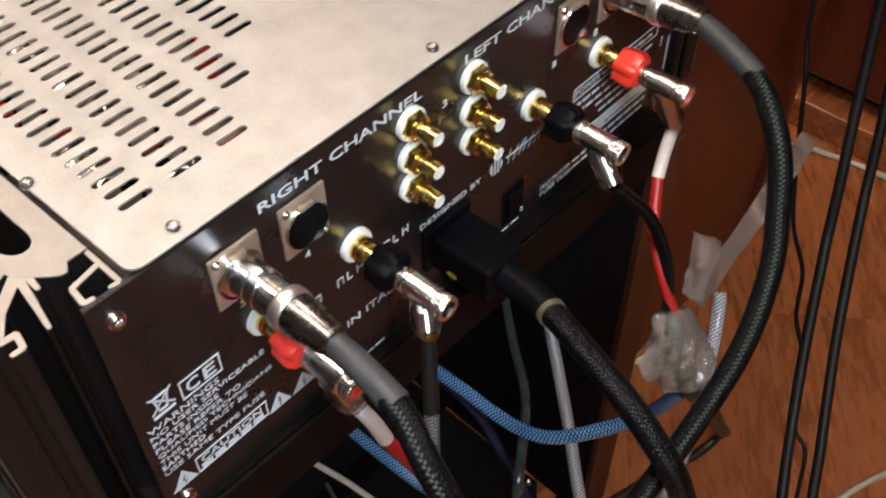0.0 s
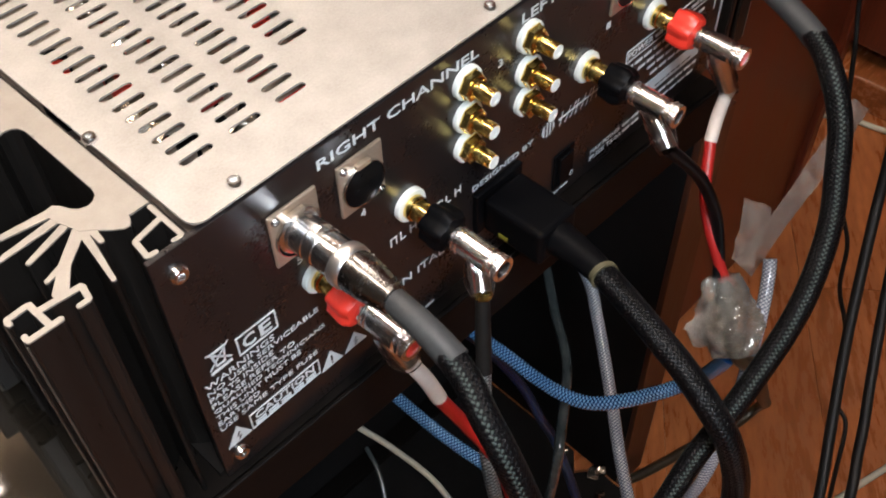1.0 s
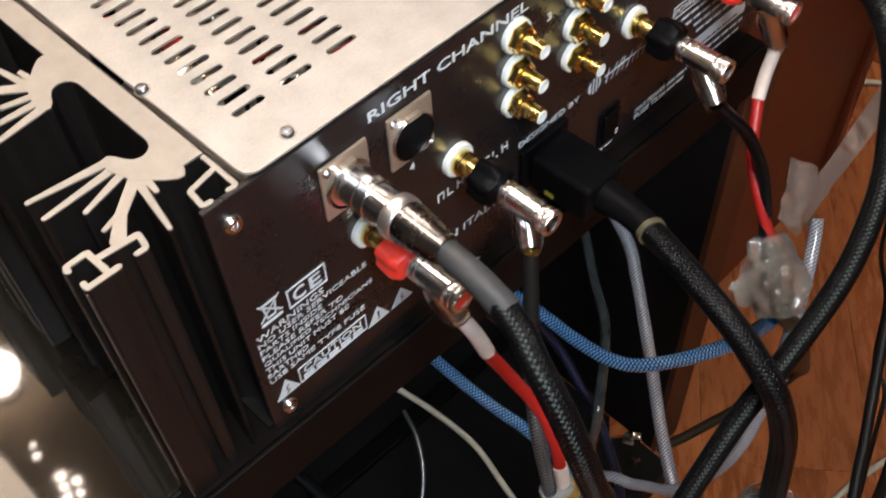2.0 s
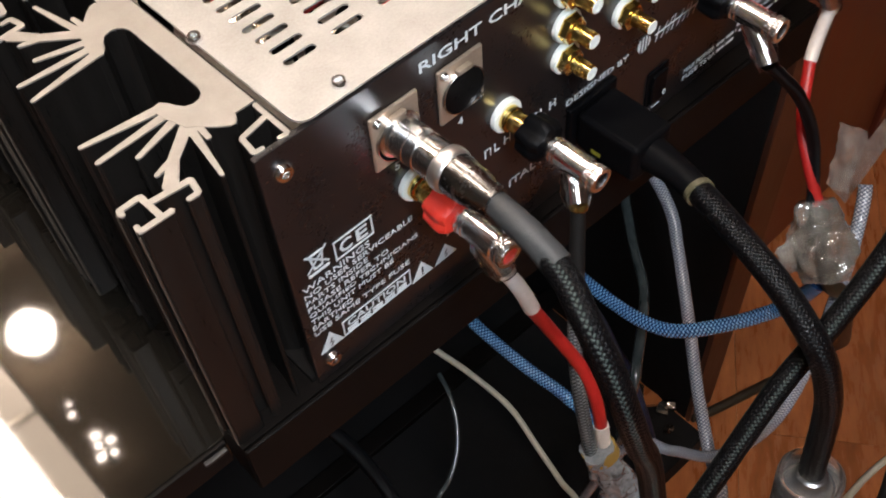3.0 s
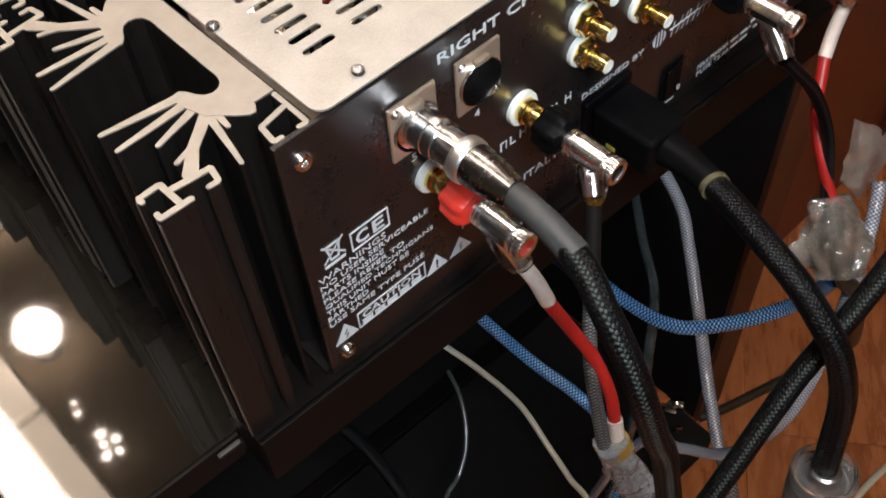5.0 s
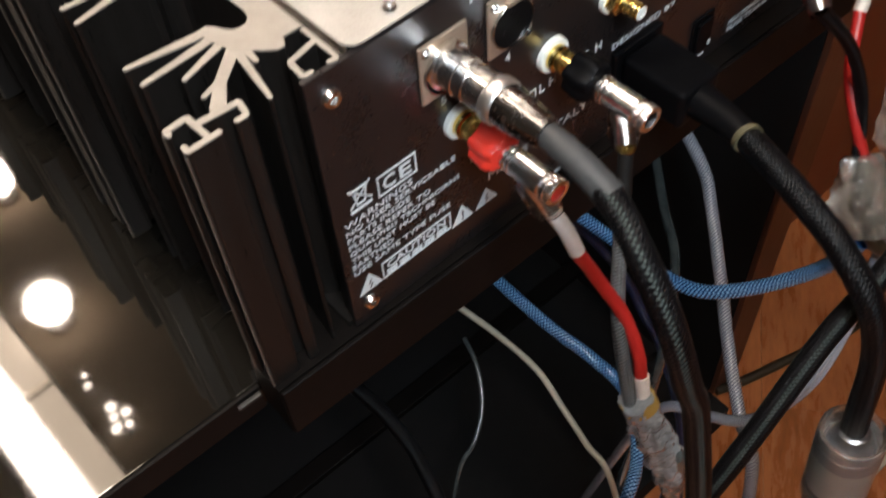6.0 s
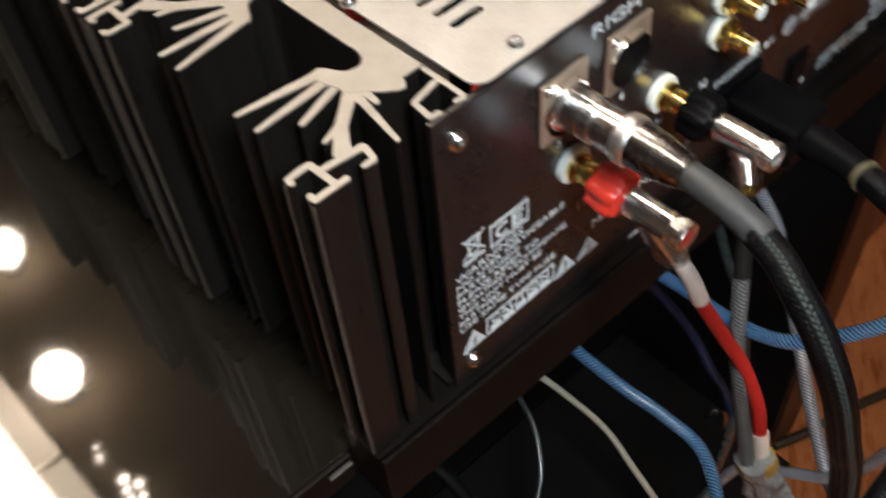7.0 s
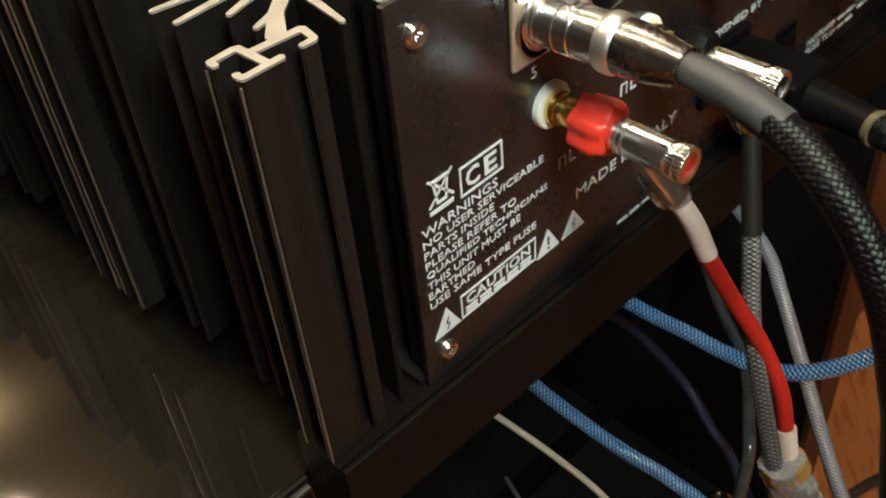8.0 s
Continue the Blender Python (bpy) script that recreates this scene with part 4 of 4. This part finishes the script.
def cables():
    xlr_cable(0.0667, (0.0, -1, 0.03), [(0.0650, -0.0930, 0.1245), (0.0618, -0.1038, 0.1215), (0.0582, -0.1130, 0.1180), (0.0563, -0.1225, 0.1105), (0.0556, -0.1312, 0.0990), (0.0560, -0.1390, 0.0830), (0.0605, -0.1448, 0.0560), (0.0675, -0.1495, 0.0240), (0.07, -0.165, -0.08), (0.09, -0.15, -0.25), (0.14, -0.12, -0.574)],
              "black braided signal cable with chrome plug in the amplifier socket")
    xlr_cable(0.331, (-0.08, -1, 0.14), [(0.3130, -0.0980, 0.1310), (0.3030, -0.1120, 0.1275), (0.292, -0.128, 0.113), (0.280, -0.139, 0.094), (0.266, -0.149, 0.076), (0.247, -0.156, 0.057), (0.230, -0.159, 0.042), (0.212, -0.159, 0.024), (0.191, -0.158, 0.006), (0.169, -0.156, -0.013), (0.150, -0.156, -0.03), (0.10, -0.155, -0.09), (0.03, -0.14, -0.22), (0.0, -0.1, -0.574)],
              "black braided signal cable looping down from its plug")
    clamp(0.0740, (0.0755, -0.0555, 0.0730), "chrome speaker plug on the red terminal", RED)
    clamp(0.1315, (0.1235, -0.0540, 0.0760), "chrome speaker plug on a black terminal", BLACKP)
    clamp(0.2650, (0.2600, -0.0600, 0.0720), "chrome speaker plug on a black terminal", BLACKP)
    clamp(0.3255, (0.3320, -0.0520, 0.0610), "chrome speaker plug on the red terminal", RED)
    speaker_lead("red speaker lead with white sleeves", [(0.0755, -0.0555, 0.0730), (0.079, -0.061, 0.062), (0.082, -0.066, 0.048)], [(0.0815, -0.0655, 0.0490), (0.090, -0.075, 0.024), (0.096, -0.086, 0.003), (0.0965, -0.097, -0.017), (0.095, -0.103, -0.034)], REDSLEEVE,
                 [(0.095, -0.103, -0.033), (0.093, -0.109, -0.052)])
    lead = speaker_lead("grey and black braided speaker lead hanging from its plug", [], [(0.1105, -0.0675, 0.0410), (0.100, -0.078, 0.012), (0.092, -0.089, -0.009), (0.086, -0.106, -0.050)], GREYBRAID)
    part("black_sleeve", tube([(0.1235, -0.0545, 0.0755), (0.1175, -0.0605, 0.0590), (0.1100, -0.0680, 0.0395)], [0.0034, 0.0038, 0.0039], 16), RUBBER, lead, "plain black sleeve")
    part("ferrule", lathe([(0.0, 0.0040), (0.0008, 0.0042), (0.0030, 0.0042), (0.0038, 0.0036)], (0.1240, -0.0542, 0.0765), (-0.36, -0.36, -1), 20), GOLD, lead, "small gold ferrule")
    speaker_lead("red speaker lead with white sleeve", [(0.3320, -0.0520, 0.0610), (0.325, -0.053, 0.045), (0.316, -0.0565, 0.034)], [(0.3163, -0.0563, 0.0345), (0.298, -0.070, 0.011), (0.289, -0.086, -0.009), (0.286, -0.102, -0.032)], REDSLEEVE)
    speaker_lead("black braided speaker lead curving from its plug", [], [(0.2600, -0.0600, 0.0720), (0.280, -0.071, 0.044), (0.291, -0.080, 0.015), (0.291, -0.088, -0.008), (0.282, -0.100, -0.036)], BLACKBRAID)
    j = thing("taped_joint", "cable joint wrapped in crumpled clear tape", "cable joint", "taped joints")
    part("wrap", tube([(0.090, -0.106, -0.046), (0.092, -0.112, -0.062), (0.098, -0.120, -0.09), (0.104, -0.128, -0.12), (0.11, -0.13, -0.15)], [0.0085, 0.0098, 0.0095, 0.0085, 0.006], 40, 0.0012, wob=0.34), BRIGHTTAPE, j)
    part("yellow_band", tube([(0.0903, -0.1065, -0.0465), (0.0909, -0.1085, -0.0520)], [0.0092, 0.0096], 20, 0.002, wob=0.1), YELLOWTAPE, j, "yellowish tape band")
    part("core", tube([(0.092, -0.108, -0.05), (0.098, -0.119, -0.09), (0.11, -0.13, -0.15), (0.14, -0.10, -0.574)], 0.0055, 14), TEALPVC, j)
    j = thing("taped_joint", "bulky cable joint wrapped in torn clear tape", "cable joint", "taped joints")
    part("wrap", tube([(0.285, -0.097, -0.026), (0.280, -0.106, -0.036), (0.274, -0.116, -0.044), (0.265, -0.128, -0.056)], [0.009, 0.0150, 0.0160, 0.0120], 40, 0.0012, wob=0.42), TAPE, j)
    for dx, dy, dz in ((0.0, 0.0, 0.0), (0.004, -0.010, -0.008)):
        part("torn_flap", sheet(((0.278 + dx, -0.104 + dy, -0.034 + dz), (0.274 + dx, -0.116 + dy, -0.050 + dz)), ((0.266 + dx, -0.100 + dy, -0.040 + dz), (0.263 + dx, -0.110 + dy, -0.054 + dz)), ((0.252 + dx, -0.097 + dy, -0.046 + dz), (0.256 + dx, -0.103 + dy, -0.053 + dz)), bend=0.006, n=12), TAPE, j)
    part("torn_flap", tube([(0.276, -0.110, -0.044), (0.264, -0.106, -0.049), (0.255, -0.101, -0.052)], [0.012, 0.010, 0.006], 16, 0.002, wob=0.6, flat=0.35), TAPE, j)
    part("core", tube([(0.284, -0.099, -0.030), (0.275, -0.114, -0.043), (0.270, -0.128, -0.062), (0.283, -0.132, -0.082), (0.330, -0.128, -0.160), (0.405, -0.116, -0.285), (0.490, -0.098, -0.415), (0.558, -0.080, -0.520), (0.574, -0.070, -0.560), (0.548, -0.062, -0.5735), (0.500, -0.045, -0.5735), (0.436, -0.025, -0.5735), (0.405, -0.012, -0.5735)], 0.0052, 14), DARKOLIVE, j, "dark olive sheathed tail running down to the floor")
    f = thing("plastic_film", "crumpled strip of clear plastic film", "plastic film")
    part("folded_end", sheet(((0.3455, -0.0744, -0.0224), (0.3563, -0.0884, -0.0314)), ((0.3260, -0.0840, -0.0275), (0.3340, -0.0970, -0.0350)), ((0.3042, -0.0929, -0.0317), (0.3100, -0.1040, -0.0370)), bend=0.004), FILM, f)
    part("strip", sheet(((0.3130, -0.0920, -0.0420), (0.3190, -0.1030, -0.0540)), ((0.3691, -0.0859, -0.0484), (0.3745, -0.0961, -0.0563)), ((0.4080, -0.0810, -0.0500), (0.4180, -0.0920, -0.0570)), ((0.4600, -0.0730, -0.0540), (0.4660, -0.0860, -0.0610)), ((0.5120, -0.0660, -0.0580), (0.5170, -0.0780, -0.0640)), bend=0.002), FILM, f)
    # power cord
    p = thing("power_cable", "thick black braided power cord plugged into the amplifier", "cable")
    pl = part("plug_body", box(0.1795, 0.2085, -0.044, -0.0042, 0.0335, 0.0575, 0.003, 3), BLACKP, p, "black moulded plug")
    part("label", box(0.1792, 0.17945, -0.022, -0.016, 0.0370, 0.0398), YELLOW, pl, "yellow label")
    part("strain_relief", tube([(0.194, -0.042, 0.0455), (0.193, -0.060, 0.0455), (0.190, -0.076, 0.0455)], [0.0098, 0.0080, 0.0070], 20), BLACKP, p)
    part("cable_tie", tube([(0.1905, -0.0745, 0.0457), (0.1893, -0.0775, 0.0460)], 0.0078, 20), TIE, p)
    part("braided_jacket", tube([(0.190, -0.076, 0.046), (0.184, -0.097, 0.046), (0.178, -0.119, 0.044), (0.174, -0.137, 0.040), (0.171, -0.155, 0.030), (0.171, -0.167, 0.017), (0.173, -0.175, -0.004), (0.174, -0.180, -0.028), (0.1690, -0.188, -0.080)], 0.0068, 24, 0.004), BLACKBRAID, p)
    at, down = (0.1690, -0.1880, -0.0740), (-0.06, -0.12, -1)
    e = part("inline_plug", lathe([(0.004, 0.0150), (0.000, 0.0160), (0.001, 0.0172), (0.004, 0.0176), (0.062, 0.0172), (0.064, 0.0), (0.062, 0.0), (0.060, 0.0146), (0.006, 0.0150)], at, down, 40), SLEEVE, p, "clear outer sleeve of an inline plug")
    part("metal_cone", lathe([(-0.001, 0.0070), (0.000, 0.0084), (0.010, 0.0118), (0.013, 0.0122), (0.013, 0.0136), (0.022, 0.0140), (0.024, 0.0)], at, down, 36), PEWTER, e, "grey metal cable clamp")
    part("cuff", lathe([(0.022, 0.0138), (0.0235, 0.0140), (0.050, 0.0138), (0.052, 0.0)], at, down, 30), CUFF, e, "pale plug body")
    part("mains_lead", tube([(0.166, -0.196, -0.135), (0.165, -0.20, -0.2), (0.22, -0.2, -0.574)], 0.006, 14), RUBBER, p)
    # blue and clear cables
    wire("blue_cable", "blue braided cable in clear tube looping over to the joint", [(0.243, 0.12, -0.19), (0.246, 0.060, -0.195), (0.246, 0.028, -0.193), (0.244, -0.001, -0.190), (0.244, -0.032, -0.183), (0.250, -0.055, -0.173), (0.269, -0.080, -0.157), (0.282, -0.102, -0.130), (0.276, -0.115, -0.095), (0.272, -0.122, -0.07)], 0.0052, BLUEBRAID, group="blue cables")
    wire("blue_cable", "blue braided cable in clear tube running to the joint", [(0.19, 0.16, -0.245), (0.192, 0.108, -0.262), (0.196, 0.074, -0.274), (0.201, 0.040, -0.284), (0.207, 0.008, -0.292), (0.205, -0.03, -0.298), (0.17, -0.07, -0.30), (0.13, -0.09, -0.33), (0.12, -0.1, -0.574)], 0.0052, BLUEBRAID, group="blue cables")
    wire("clear_cable", "pale silver braided cable in clear tube", [(0.36, 0.09, -0.16), (0.345, 0.032, -0.190), (0.329, 0.006, -0.209), (0.298, -0.034, -0.237), (0.267, -0.070, -0.257), (0.240, -0.105, -0.275), (0.215, -0.14, -0.30), (0.19, -0.18, -0.574)], 0.0050, CLEARTUBE)
    wire("clear_cable", "bluish clear tube cable folded up beside the joint", [(0.326, -0.108, -0.038), (0.321, -0.112, -0.044), (0.307, -0.120, -0.058), (0.290, -0.128, -0.078), (0.275, -0.135, -0.13), (0.252, -0.138, -0.185), (0.235, -0.128, -0.225), (0.226, -0.110, -0.255), (0.222, -0.085, -0.276), (0.21, -0.05, -0.31), (0.2, 0.0, -0.574)], 0.0043, CLEARTUBE)
    wire("cream_cable", "thin cream cable curving down behind the rack", [(0.12, 0.16, -0.20), (0.144, 0.099, -0.243), (0.161, 0.070, -0.274), (0.172, 0.036, -0.301), (0.170, 0.003, -0.322), (0.167, -0.025, -0.337), (0.163, -0.06, -0.36), (0.16, -0.12, -0.574)], 0.0024, CREAM)
    wire("smoky_cable", "smoky clear cable hanging behind the rack", [(0.40, 0.12, -0.26), (0.350, 0.062, -0.270), (0.315, 0.020, -0.270), (0.264, -0.016, -0.268), (0.24, -0.03, -0.31), (0.23, -0.02, -0.574)], 0.0044, TEALPVC)
    wire("navy_cable", "dark navy braided cable behind the rack", [(0.235, 0.13, -0.20), (0.251, 0.100, -0.221), (0.268, 0.084, -0.246), (0.280, 0.061, -0.275), (0.287, 0.040, -0.303), (0.287, 0.021, -0.328), (0.285, -0.003, -0.351), (0.27, -0.05, -0.42), (0.26, -0.08, -0.574)], 0.0042, NAVYBRAID)
    wire("black_cable", "thin black cable hanging under the shelf", [(0.03, 0.15, -0.25), (0.047, 0.115, -0.268), (0.053, 0.090, -0.279), (0.054, 0.063, -0.290), (0.051, 0.039, -0.300), (0.04, 0.0, -0.34), (0.03, -0.02, -0.574)], 0.0056, BLACKBRAID)
    wire("smoky_cable", "thin smoky cable under the shelf", [(0.185, 0.14, -0.39), (0.179, 0.119, -0.399), (0.167, 0.099, -0.411), (0.151, 0.083, -0.423), (0.130, 0.072, -0.433), (0.108, 0.066, -0.441), (0.08, 0.06, -0.54)], 0.0022, TEALPVC)
    for dx, r in ((0.0, 0.0043), (0.062, 0.0043)):
        h = thing("hanging_cable", "black sleeved power cable hanging down to the floor", "cable", "hanging cables")
        part("sleeve", tube([(0.64 + dx, -0.03, 0.35), (0.60 + dx, -0.06, 0.05), (0.524 + dx, -0.105, -0.113), (0.498 + dx, -0.118, -0.146), (0.440 + dx, -0.148, -0.206), (0.391 + dx, -0.175, -0.248), (0.352 + dx, -0.196, -0.277), (0.30 + dx, -0.22, -0.33), (0.24 + dx, -0.24, -0.573)], r, 14, 0.004), RUBBER, h)
    wire("thin_black_wire", "thin wavy black wire hanging down", [(0.70, 0.04, 0.15), (0.679, 0.012, -0.066), (0.660, -0.010, -0.136), (0.642, -0.033, -0.213), (0.627, -0.053, -0.263), (0.620, -0.078, -0.304), (0.605, -0.092, -0.348), (0.593, -0.117, -0.388), (0.561, -0.140, -0.441), (0.548, -0.163, -0.453), (0.523, -0.179, -0.494), (0.50, -0.20, -0.577)], 0.0022, RUBBER)
    wire("white_floor_cable", "thin white cable lying along the plinth on the floor", [(0.95, 0.22, -0.5755), (1.07, 0.125, -0.5755), (1.095, 0.06, -0.5755), (1.105, -0.02, -0.5755), (1.10, -0.2, -0.5755), (1.0, -0.5, -0.5755)], 0.0042, CREAM)
    wire("cream_cable", "thin cream cable lying on the floor", [(0.40, -0.18, -0.576), (0.50, -0.183, -0.576), (0.608, -0.210, -0.576), (0.669, -0.233, -0.576), (0.8, -0.30, -0.576)], 0.0036, CREAM)


def scraps():
    # parquet patch added on the base where the floor shows through a gap
    for pts in (((0.3840, 0.0412), (0.3845, 0.0216), (0.3820, 0.0112), (0.3650, 0.0256)),):
        ob = part("floor_patch", prism(pts, -0.5448, -0.5395), PARQUET, None, smooth=False)
        tagged(ob, "parquet patch on the rack base standing in for floor beyond", "offcut", "wood offcuts")
    for x, y, r in ((0.372, 0.048, 0.006), (0.378, 0.005, 0.009), (0.360, -0.012, 0.005)):
        ob = part("foil_scrap", tube([(x - r, y, -0.5395), (x, y + r * 0.5, -0.5385), (x + r, y - r * 0.3, -0.5392)], r * 0.6, 10, 0.002, wob=0.8), FOIL, None)
        tagged(ob, "crumpled shiny foil scrap on the rack base", "foil scrap", "foil scraps")


room()
cabinets()
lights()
amplifier()
cables()
scraps()
